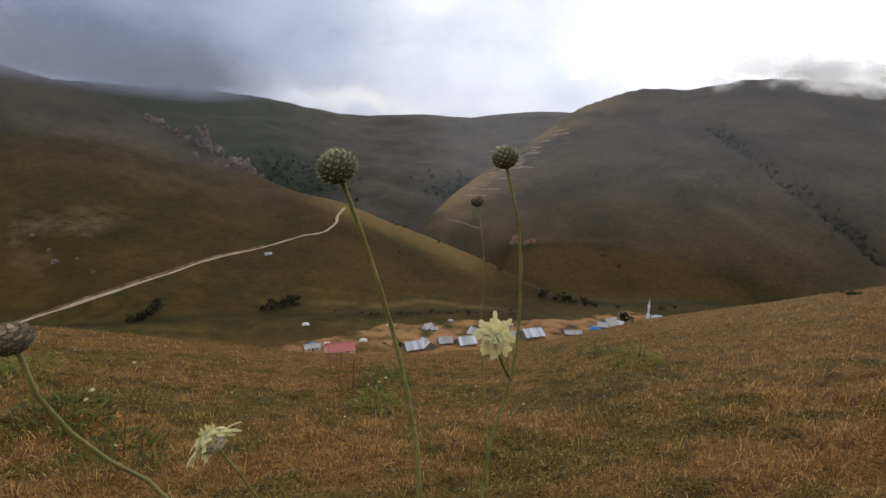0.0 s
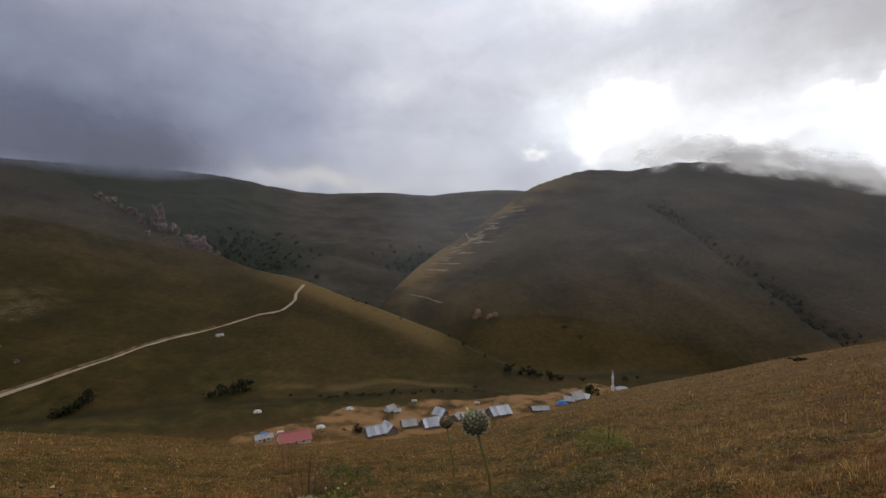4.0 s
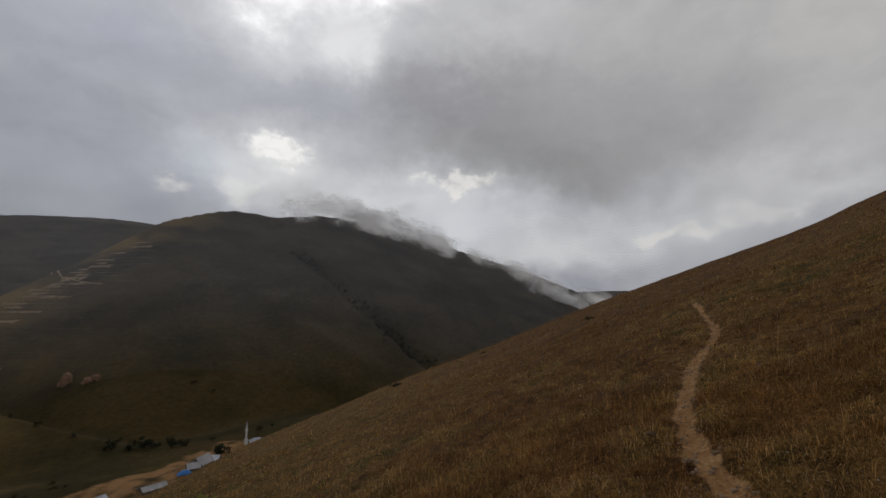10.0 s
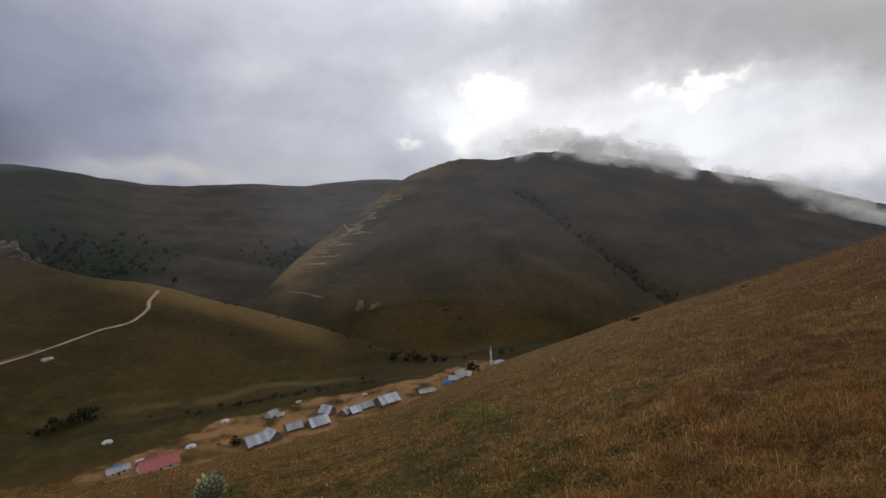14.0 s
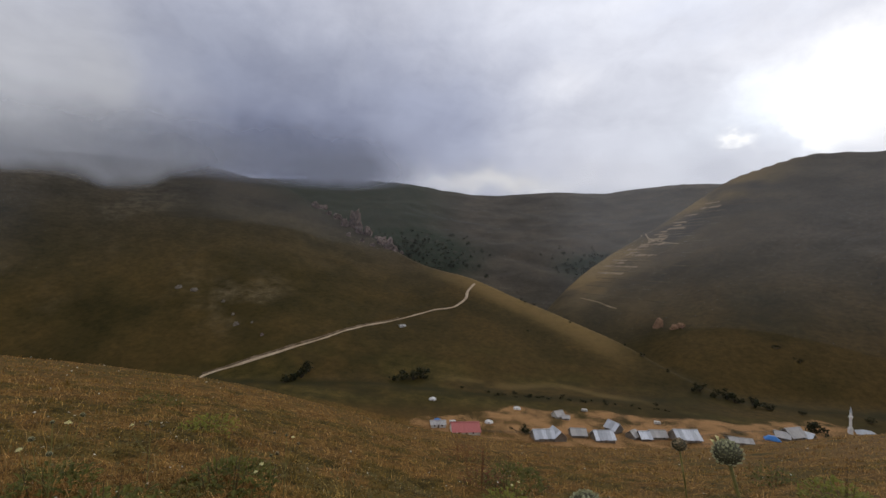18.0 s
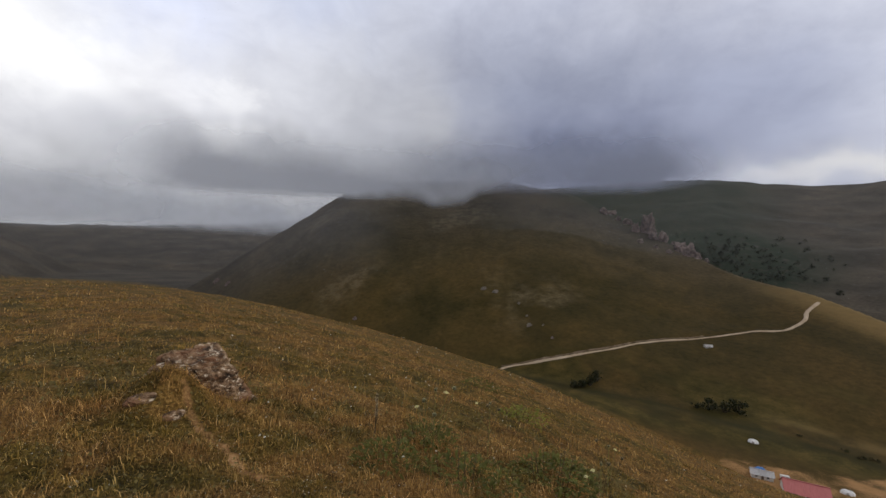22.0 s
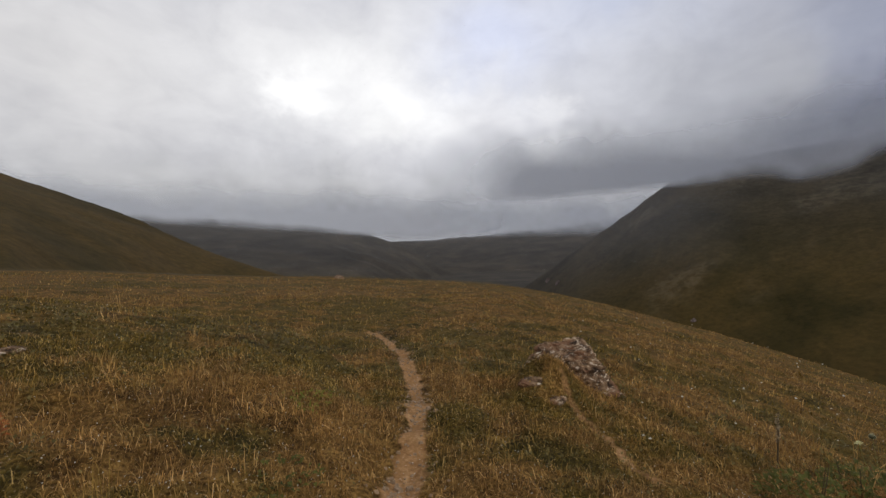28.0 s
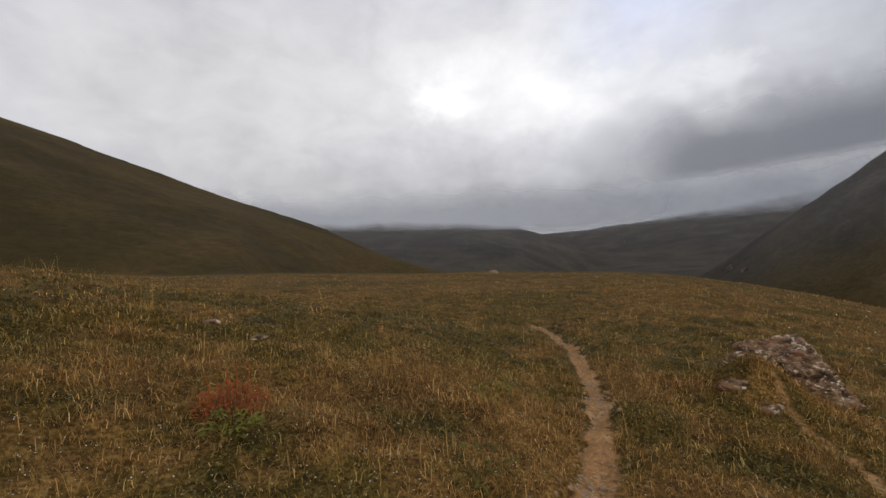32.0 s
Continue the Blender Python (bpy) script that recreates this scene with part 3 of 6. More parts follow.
yard = step(dist + waver, YARD_NEAR(deg) - 4, YARD_NEAR(deg) + 2) * step(dist + waver, YARD_FAR(deg) + 4, YARD_FAR(deg) - 3) * step(np.abs(deg + 4), 26, 23) * (0.50 + 0.22 * fractal(X * 0.15, Y * 0.15, 3, 43))
lush_mask = 0.85 * step(fractal(X * 0.02, Y * 0.05, 4, 47), -0.7, 0.4) * step(dist, 235, 262) * step(dist, 375, 300) * step(np.abs(deg - 5), 50, 40) * (1 - yard)
slope_green = 0.16 * step(deg, 16, 34) * step(deg, 92, 78) * step(dist, 300, 400) * step(dist, 900, 640) * step(fractal(X * 0.006, Y * 0.006, 4, 48), -1.0, 0.3)
lush_mask = np.maximum(lush_mask, slope_green)
# sunlight through the clouds, painted pale along the spur's edge and the knoll
sunlit_tone = TERRACES(deg, dist) * step(fractal(X * 0.012, Y * 0.012, 4, 61), -0.9, 0.5) * (0.20 + 0.6 * step(RIGHT_FAR(deg) - dist, 210, 20)) * step(deg, -26, -14)
knoll_sunlit = 0.62 * step(np.abs(dist - CONE_FAR(deg)), 60, 10) * step(deg, -9, -2) * step(deg, 22, 12)
verge = 0.38 * np.exp(-(((dist - 300 - 7 * fractal(X * 0.02, Y * 0.02, 3, 87)) / 5) ** 2)) * step(np.abs(deg - 4), 17, 8) * step(fractal(X * 0.05, Y * 0.05, 3, 89), -0.8, 0.2)
scree = 0.34 * step(np.hypot((deg - 42) * 9, dist - 430), 80, 20) * step(fractal(X * 0.03, Y * 0.03, 4, 71), -0.2, 0.8) + 0.24 * step(np.abs(deg - 60), 20, 5) * step(dist, 380, 520) * (dist < 800) * step(fractal(X * 0.015, Y * 0.015, 4, 73), 0.1, 0.9)
STREAM = trail([polar(44, 310), polar(34, 290), polar(24, 284), polar(16, 274), polar(8, 273), polar(0, 284), polar(-6, 295), polar(-11, 312), polar(-17, 340), polar(-24, 348), polar(-34, 400)])
m = (dist > 150) & (dist < 460)
stream = np.zeros(X.shape)
stream[m] = np.exp(-((away(STREAM, X[m], Y[m]) + 2.5 * fractal(X[m] * 0.08, Y[m] * 0.08, 3, 81)) / 5.0) ** 2)
stream = np.maximum(stream, 0.7 * step(fractal(X * 0.035, Y * 0.07, 4, 83), 0.45, 0.8) * step(dist, 245, 266) * step(dist, 360, 310) * (1 - yard) * (deg < 60) * (deg > -40))
# first term paints cloud shade over the valley head, the others are woodland
woods_shade = 0.8 * step(np.abs(deg - 28), 15, 7) * step(dist, 700, 900) + step(np.hypot((deg - 20) * 16, (dist - 930) * 0.8), 190, 60) + step(np.hypot((deg + 2) * 20, (dist - 900)), 130, 40)
paint(ground, "zone", far_mask, np.maximum(near_paths, yard), lush_mask)
# painted haze, stronger with distance, weaker on the painted sunlit edge
haze_tint = 0.85 * np.where(deg < 4, step(dist, 380, 700), step(dist, 430, 760)) * (1 - 0.8 * sunlit_tone) + 0.15 * step(dist, 800, 1000) * (deg > 60)
paint(ground, "haze_stream_dry", haze_tint, stream, dryness(X, Y))
paint(ground, "cover", scree, woods_shade * (dist > 600), np.maximum(np.maximum(sunlit_tone, knoll_sunlit), verge))

# ---- helpers for things ----
def part(name, bm, mat, parent=None, label="", smooth=False):
    """One mesh object from a bmesh, under a thing or a part."""
    me = bpy.data.meshes.new(name)
    bmesh.ops.recalc_face_normals(bm, faces=bm.faces)
    bm.to_mesh(me)
    bm.free()
    if smooth:
        me.polygons.foreach_set("use_smooth", np.full(len(me.polygons), True))
    me.materials.append(mat)
    ob = new(name, me)
    ob.parent = parent
    if label:
        tagged(ob, label)
    return ob


def holder(name, x, y, z, turn=0.0, label="", category="", group="", scale=1.0):
    ob = new(name)
    ob.empty_display_size = 0.2
    ob.matrix_world = pose(x, y, z, 0, 0, turn) @ Matrix.Scale(scale, 4)
    return tagged(ob, label, category, group)


def box(bm, x0, y0, z0, x1, y1, z1, bevel=0.0):
    made = bmesh.ops.create_cube(bm, size=1.0, matrix=Matrix.LocRotScale(((x0 + x1) / 2, (y0 + y1) / 2, (z0 + z1) / 2), None, (x1 - x0, y1 - y0, z1 - z0)))
    if bevel:
        edges = list({e for v in made["verts"] for e in v.link_edges})
        bmesh.ops.bevel(bm, geom=edges, offset=bevel, segments=1, affect="EDGES")
    return bm


def solid(bm, corners, lift):
    """A slab on four corners, thick along lift."""
    lo = [bm.verts.new(c) for c in corners]
    hi = [bm.verts.new(Vector(c) + Vector(lift)) for c in corners]
    bm.faces.new(lo[::-1]), bm.faces.new(hi)
    for k in range(len(lo)):
        bm.faces.new((lo[k], lo[(k + 1) % len(lo)], hi[(k + 1) % len(lo)], hi[k]))
    return bm


def tube(bm, points, radii, sides=7):
    """A round rod through points."""
    rows = []
    pts = [Vector(p) for p in points]
    for k, p in enumerate(pts):
        d = (pts[min(k + 1, len(pts) - 1)] - pts[max(k - 1, 0)]).normalized()
        u = d.orthogonal().normalized() if k == 0 else (rows_u - d * rows_u.dot(d)).normalized()
        rows_u = u
        v = d.cross(u)
        r = radii[k] if hasattr(radii, "__len__") else radii
        rows.append([bm.verts.new(p + (u * math.cos(a) + v * math.sin(a)) * r) for a in (2 * math.pi * s / sides for s in range(sides))])
    for a, b in zip(rows[:-1], rows[1:]):
        for s in range(sides):
            bm.faces.new((a[s], a[(s + 1) % sides], b[(s + 1) % sides], b[s]))
    bm.faces.new(rows[0][::-1]), bm.faces.new(rows[-1])
    return bm


def bend(points, count=24):
    """A smooth line through points."""
    p = np.array(points, float)
    k = np.concatenate([[0], np.cumsum(np.linalg.norm(np.diff(p, axis=0), axis=1))])
    s = np.linspace(0, k[-1], count)
    return np.stack([curve(np.c_[k, p[:, c]])(s) for c in range(3)], -1)


def ribbon(name, places, wide, lift, mat, label, category, seed=0, count=90, fray=0.22):
    """A track laid on the ground along places."""
    line = bend([(x, y, 0) for x, y in places], count)[:, :2]
    d = np.gradient(line, axis=0)
    side = np.stack([-d[:, 1], d[:, 0]], -1) / np.linalg.norm(d, axis=1)[:, None]
    s = np.arange(count)
    w = wide * np.maximum(1 + fray * fractal(s * 0.31, s * 0.0 + seed, 3, seed), 0.04)
    across = np.linspace(-0.5, 0.5, 5)
    p = line[:, None, :] + side[:, None, :] * (across[None, :, None] * w[:, None, None])
    z = height(p[..., 0].ravel(), p[..., 1].ravel()).reshape(count, 5) + lift * np.array([0.2, 1.0, 1.25, 1.0, 0.2])
    v = np.concatenate([p, z[..., None]], -1).reshape(-1, 3)
    i, j = np.meshgrid(np.arange(count - 1), np.arange(4), indexing="ij")
    q = np.stack([i * 5 + j, i * 5 + j + 1, (i + 1) * 5 + j + 1, (i + 1) * 5 + j], -1)
    return tagged(sheet(name, v, q, [], mat), label, category, kind="structure")


# ---- roads and tracks on the slopes ----
ROAD = plain("pale_road_gravel", (0.30, 0.22, 0.14), (0.46, 0.36, 0.25), 0.12, 0.95, 0.3, 0.1)
TRACK = plain("dusty_track", (0.20, 0.145, 0.08), (0.30, 0.225, 0.13), 0.1, 0.95, 0.3, 0.1)
ribbon("road", [sight(49, -14.7), sight(45.1, -13.8), sight(41.0, -12.65), sight(36.6, -11.4), sight(32.3, -10.15), sight(27.6, -8.65), sight(22.4, -7.5), sight(18.0, -6.15)], 2.3, 0.4, ROAD, "pale unpaved mountain road cut across the slope", "road", 1, 120, 0.32)
ribbon("road_bend", [sight(18.0, -6.15), sight(15.0, -5.5), sight(13.7, -4.4), sight(13.5, -3.5), sight(12.7, -2.5)], 2.8, 0.5, ROAD, "pale unpaved road bending over the spur", "road", 2, 50)
CUTTING = plain("road_cutting_earth", (0.10, 0.068, 0.040), (0.21, 0.15, 0.092), 0.2, 0.95, 0.6, 0.3)
ribbon("road_cutting", [sight(45.2, -13.55), sight(41.0, -12.4), sight(36.6, -11.15), sight(32.3, -9.9), sight(27.6, -8.45), sight(22.4, -7.3)], 1.6, 0.5, CUTTING, "bare earth bank cut above the mountain road", "bank", 5, 120, 0.9)
ribbon("track", [sight(-7.5, 4.35), sight(-8.2, 4.05), sight(-9.3, 3.7), sight(-11.5, 3.4)], 2.2, 0.5, TRACK, "dusty farm track across the terraces", "track", 3, 40)
ribbon("track_low", [sight(-0.8, -3.6), sight(-3.0, -4.0), sight(-5.0, -4.6)], 1.5, 0.5, TRACK, "worn track along a field bank", "track", 4, 30)

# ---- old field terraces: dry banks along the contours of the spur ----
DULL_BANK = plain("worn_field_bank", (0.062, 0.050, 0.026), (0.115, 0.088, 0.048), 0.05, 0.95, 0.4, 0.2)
# dry tan, brightened: the sun on the spur is put into the colour
SUNLIT_BANK = plain("sunlit_dry_bank", (0.15, 0.108, 0.062), (0.30, 0.215, 0.125), 0.05, 0.95, 0.4, 0.2)


def contour(z, a0, a1, count=14):
    """Places along one height on the right-hand mountain."""
    out = []
    for a in np.linspace(a0, a1, count):
        r = np.linspace(RIGHT_FOOT(a), RIGHT_FAR(a) - 4, 500)
        x, y = FOOT[0] - np.sin(radians(a)) * r, FOOT[1] + np.cos(radians(a)) * r
        over = height(x, y) > z
        if over.any():
            k = int(np.argmax(over))
            out.append((float(x[k]), float(y[k])))
    return out


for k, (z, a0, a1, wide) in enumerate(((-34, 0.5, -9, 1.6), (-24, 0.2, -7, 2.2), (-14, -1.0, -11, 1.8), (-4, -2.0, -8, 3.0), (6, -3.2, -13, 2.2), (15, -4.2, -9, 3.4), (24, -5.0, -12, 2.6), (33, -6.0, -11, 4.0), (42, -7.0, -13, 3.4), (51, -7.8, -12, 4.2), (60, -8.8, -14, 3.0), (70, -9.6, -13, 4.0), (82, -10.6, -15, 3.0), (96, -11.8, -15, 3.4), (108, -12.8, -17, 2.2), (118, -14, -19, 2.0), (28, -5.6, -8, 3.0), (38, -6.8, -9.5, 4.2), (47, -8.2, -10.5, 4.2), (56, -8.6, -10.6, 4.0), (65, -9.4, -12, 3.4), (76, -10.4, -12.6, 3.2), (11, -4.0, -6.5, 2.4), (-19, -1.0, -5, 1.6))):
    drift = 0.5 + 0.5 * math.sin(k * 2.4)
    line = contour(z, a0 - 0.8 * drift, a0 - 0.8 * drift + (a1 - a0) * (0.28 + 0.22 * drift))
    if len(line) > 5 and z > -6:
        ribbon("terrace_bank", line, wide * (1.1 + 0.6 * drift), 0.5, SUNLIT_BANK, "dry grassy bank of an old field terrace, coloured as if sunlit", "terrace", k + 10, 60, 0.95)
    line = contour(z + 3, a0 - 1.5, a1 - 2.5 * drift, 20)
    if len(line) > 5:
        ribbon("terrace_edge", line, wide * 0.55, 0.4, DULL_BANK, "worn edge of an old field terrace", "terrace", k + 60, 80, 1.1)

# ---- the village ----
SHEET = plain("weathered_zinc_sheet", (0.38, 0.40, 0.43), (0.66, 0.68, 0.71), 0.8, 0.45, 0.25, 0.03, 0.35, 0.5, (8, 1, 1), island=0.28)
RUSTY = plain("dull_sheet", (0.30, 0.29, 0.28), (0.52, 0.50, 0.47), 0.9, 0.6, 0.25, 0.03, 0.2, 0.4, (8, 1, 1), island=0.12)
RED = plain("faded_red_sheet", (0.38, 0.10, 0.09), (0.52, 0.17, 0.15), 0.9, 0.5, 0.25, 0.03, 0.1, 0.4, (8, 1, 1))
STONEWALL = plain("rubble_wall", (0.12, 0.10, 0.085), (0.30, 0.26, 0.21), 1.6, 0.9, 0.8, 0.08)
WHITEWASH = plain("whitewash", (0.55, 0.54, 0.51), (0.72, 0.71, 0.68), 0.7, 0.85, 0.2, 0.02)
TIMBER = plain("grey_timber", (0.10, 0.075, 0.055), (0.20, 0.16, 0.12), 2.0, 0.85, 0.3, 0.02, stretch=(1, 1, 8))
GLASS = plain("dark_window_glass", (0.02, 0.025, 0.03), (0.04, 0.045, 0.05), 2.0, 0.1, 0.0, 0.0, 0.0, 0.6)
CANVAS = plain("white_tent_canvas", (0.66, 0.65, 0.62), (0.80, 0.79, 0.76), 0.9, 0.8, 0.2, 0.05)
BLUE = plain("blue_tarpaulin", (0.03, 0.14, 0.42), (0.06, 0.24, 0.58), 0.8, 0.5, 0.3, 0.06)
MARBLE = plain("white_plaster", (0.70, 0.69, 0.67), (0.82, 0.81, 0.79), 0.5, 0.7, 0.1, 0.02)
LEAD = plain("lead_grey_roof", (0.36, 0.38, 0.41), (0.48, 0.50, 0.53), 0.6, 0.5, 0.1, 0.02, 0.3)


def village_house(a, r, wide, deep, wall, ridge, turn, roof_mat, wall_mat, label, lean=0.0):
    """A low house with a pitched sheet roof, on a rubble plinth."""
    x, y = polar(a, r)
    z = drop(x, y)
    h = holder("village_house", x, y, z, a + turn, label, "house", "houses of the village")
    w, d = wide / 2, deep / 2
    bm = bmesh.new()
    wall, ridge = wall * 0.78, ridge * 0.94
    prof = [(-d, -1.5), (d, -1.5), (d, wall), (lean, ridge - 0.12), (-d, wall)]
    solid(bm, [(-w, py, pz) for py, pz in prof], (2 * w, 0, 0))
    part("wall", bm, wall_mat, h)
    over = 0.5
    for sgn in (-1, 1):
        run = abs(sgn * d - lean)
        slope = (ridge - wall) / run
        ey, ez = sgn * (d + over), wall - slope * over
        count = max(3, int(wide / 1.8))
        xs = np.linspace(-w - over, w + over, count + 1)
        for k in range(count):
            # one sheet with a turned-up seam and a wavering lower edge
            x0, x1, e = xs[k] + 0.004, xs[k + 1] - 0.004, 0.25 * noise.noise((k * 1.7, a, sgn))
            lift = 0.02 + 0.05 * abs(noise.noise((k * 2.3, a, sgn + 4)))
            prof = [(x0, 0.0), (x1, 0.0), (x1, 0.05), (x0 + 0.09, 0.05), (x0 + 0.09, 0.13), (x0, 0.13)]
            run_by = Vector((0, ey + sgn * e - lean, ez - ridge - slope * e))
            bm = solid(bmesh.new(), [(px, lean, ridge + pz + lift) for px, pz in prof], run_by)
            part("roof_sheet", bm, roof_mat, h)
    part("ridge_cap", box(bmesh.new(), -w - over, lean - 0.2, ridge + 0.1, w + over, lean + 0.2, ridge + 0.24), roof_mat, h)
    for k, fx in enumerate((-0.55, 0.5)):
        win = part("window", box(bmesh.new(), fx * w - 0.4, -d - 0.03, wall * 0.45, fx * w + 0.4, -d + 0.05, wall * 0.85), GLASS, h)
        part("frame", box(bmesh.new(), fx * w - 0.5, -d - 0.06, wall * 0.40, fx * w + 0.5, -d - 0.035, wall * 0.45), TIMBER, win)
    part("door", box(bmesh.new(), -0.45, -d - 0.05, 0.0, 0.45, -d + 0.03, min(1.9, wall * 0.9)), TIMBER, h)
    return h


village_house(3.3, 209, 9.5, 6.5, 2.2, 4.6, 24, SHEET, STONEWALL, "low stone house with patched zinc sheet roof")
village_house(1.6, 212, 7.5, 6.0, 2.4, 4.6, -60, SHEET, STONEWALL, "side wing with bright zinc sheet roof")
village_house(-0.9, 221, 7.0, 6.0, 2.0, 3.8, 18, RUSTY, STONEWALL, "small stone house with dull sheet roof")
village_house(-3.8, 221, 9.0, 7.0, 2.2, 4.8, 26, SHEET, STONEWALL, "stone house with broad pale sheet roof")
village_house(-5.0, 238, 6.4, 5.5, 2.6, 5.0, -40, SHEET, STONEWALL, "house with grey sheet roof and small dormer")
village_house(-7.1, 233, 4.4, 5.0, 2.0, 3.8, 62, RUSTY, STONEWALL, "narrow shed with a ribbed grey roof")
village_house(-8.3, 234, 5.0, 6.0, 2.0, 4.0, 30, SHEET, STONEWALL, "narrow shed with a pale ribbed roof")
village_house(-9.7, 239, 7.6, 6.0, 2.0, 3.8, 30, RUSTY, STONEWALL, "low shed with a dull grey sheet roof")
village_house(-12.5, 242, 11.5, 8.5, 2.4, 5.2, 34, SHEET, STONEWALL, "large house with a pale blue sheet roof")
village_house(-17.6, 252, 9.5, 6.5, 1.8, 2.8, 22, RUSTY, STONEWALL, "long low shed with a flat dull roof", -1.0)
village_house(-22.0, 280, 9.5, 7.5, 2.4, 5.2, 55, RUSTY, STONEWALL, "house with weathered ribbed roof by the trees")
village_house(-21.2, 274, 5.5, 5.0, 1.8, 3.4, 10, RUSTY, STONEWALL, "tumbledown shed with a sagging dull roof", 0.8)
village_house(-23.0, 284, 7.0, 5.0, 2.0, 3.6, -20, SHEET, STONEWALL, "lean house with pale sheet roof")
village_house(1.5, 249, 5.0, 5.0, 1.8, 3.6, 40, RUSTY, WHITEWASH, "small whitewashed hut with a brown roof")
village_house(0.6, 247, 3.6, 3.0, 1.4, 2.2, 10, RUSTY, WHITEWASH, "tiny outbuilding with a pale roof")
village_house(13.2, 211, 13.0, 9.0, 2.2, 4.8, 12, RED, WHITEWASH, "house with a faded red sheet roof")
village_house(16.7, 217, 7.0, 4.5, 2.0, 2.9, 10, RUSTY, WHITEWASH, "white shed with a low grey roof")
village_house(21.9, 386, 5.0, 3.0, 1.2, 1.9, 30, RUSTY, WHITEWASH, "pale lone hut on the hillside")


def dome_tent(a, r, size, label):
    x, y = polar(a, r)
    t = holder("dome_tent", x, y, drop(x, y) - 0.1, a, label, "tent", "tents by the village", size)
    bm = bmesh.new()
    rows = []
    for k in range(7):
        e = math.pi / 2 * k / 6
        rows.append([bm.verts.new((math.cos(e) * math.cos(b) * (1 + 0.03 * (s % 2)), math.cos(e) * math.sin(b) * 0.8, 0.72 * math.sin(e) ** 0.85)) for s, b in ((s, 2 * math.pi * s / 16) for s in range(16))])
    for p, q in zip(rows[:-1], rows[1:]):
        for s in range(16):
            bm.faces.new((p[s], p[(s + 1) % 16], q[(s + 1) % 16], q[s]))
    part("canvas", bm, CANVAS, t, smooth=True)
    part("door_flap", solid(bmesh.new(), [(-0.22, -0.80, 0.0), (0.22, -0.80, 0.0), (0.14, -0.66, 0.42), (-0.14, -0.66, 0.42)], (0, -0.03, 0)), TIMBER, t)
    for s in range(4):
        b = math.pi / 4 + s * math.pi / 2
        part("pole", tube(bmesh.new(), [(math.cos(b) * math.cos(e) * 1.02, math.sin(b) * math.cos(e) * 0.82, 0.735 * math.sin(e) ** 0.85) for e in np.linspace(0, 1.5, 7)], 0.015, 5), TIMBER, t)


dome_tent(10.1, 226, 2.2, "white dome tent on bare earth")
dome_tent(6.6, 254, 2.2, "white dome tent beyond the yard")
dome_tent(17.5, 257, 2.2, "white dome tent by the stream")


def covered_stack(a, r, wide, deep, high, mat, label, name="covered_stack", category="stack"):
    """A heap under a tarpaulin, with a rumpled top and hanging edge."""
    x, y = polar(a, r)
    t = holder(name, x, y, drop(x, y), a + 12, label, category)
    bm = bmesh.new()
    n_u, n_v = 12, 8
    grid = [[bm.verts.new((wide * (u / n_u - 0.5), deep * (v / n_v - 0.5), high * min(1.0, 3.0 * min(u, n_u - u) / n_u + 0.12, 3.0 * min(v, n_v - v) / n_v + 0.12) + 0.12 * noise.noise((u * 0.9, v * 0.9, a)))) for v in range(n_v + 1)] for u in range(n_u + 1)]
    for u in range(n_u):
        for v in range(n_v):
            bm.faces.new((grid[u][v], grid[u + 1][v], grid[u + 1][v + 1], grid[u][v + 1]))
    part("cover", bm, mat, t, smooth=True)
    part("skirt", box(bmesh.new(), -wide * 0.48, -deep * 0.48, -0.3, wide * 0.48, deep * 0.48, 0.2), mat, t)


covered_stack(-20.4, 268, 6.5, 4.0, 1.9, BLUE, "hay stack under a bright blue tarpaulin")
covered_stack(16.8, 224, 4.0, 2.0, 1.2, BLUE, "small heap under a blue tarpaulin")
covered_stack(-6.7, 236, 2.2, 1.6, 1.0, BLUE, "small heap under a blue sheet beside a shed")


def caravan(a, r, label):
    x, y = polar(a, r)
    t = holder("caravan", x, y, drop(x, y), a + 15, label, "caravan", "", 0.72)
    part("body", box(bmesh.new(), -2.1, -0.95, 0.45, 2.1, 0.95, 2.2, 0.18), WHITEWASH, t)
    for fx in (-1.1, 0.6):
        part("window", box(bmesh.new(), fx - 0.45, -0.985, 1.2, fx + 0.45, -0.955, 1.75), GLASS, t)
    for fy in (-0.85, 0.85):
        bm = bmesh.new()
        bmesh.ops.create_cone(bm, cap_ends=True, segments=14, radius1=0.36, radius2=0.36, depth=0.2, matrix=pose(0.1, fy, 0.36, 90, 0, 0))
        part("wheel", bm, GLASS, t)


caravan(14.8, 222, "white caravan parked on the earth yard")
caravan(-1.6, 264, "small white trailer in the yard")
caravan(-9.7, 260, "small pale trailer on the open yard")


def village_fence(a0, r0, a1, r1, posts, label):
    """Posts with two rails."""
    (xa, ya), (xb, yb) = polar(a0, r0), polar(a1, r1)
    f = holder("field_fence", xa, ya, 0, 0, label, "fence", "fences of the village")
    spots = [(xa + (xb - xa) * k / posts, ya + (yb - ya) * k / posts) for k in range(posts + 1)]
    tops = []
    for px, py in spots:
        z = drop(px, py)
        part("post", box(bmesh.new(), px - xa - 0.07, py - ya - 0.07, z - 0.3, px - xa + 0.07, py - ya + 0.07, z + 1.2), TIMBER, f)
        tops.append((px - xa, py - ya, z))
    for h in (0.55, 1.0):
        part("rail", tube(bmesh.new(), [(px, py, z + h) for px, py, z in tops], 0.05, 5), TIMBER, f)


village_fence(11.5, 212, 5.2, 213, 9, "weathered timber fence by the earth yard")
village_fence(-14.2, 238, -20.2, 264, 10, "weathered timber fence along the lower yard")
village_fence(-13.5, 246, -21.0, 285, 12, "weathered timber fence behind the sheds")


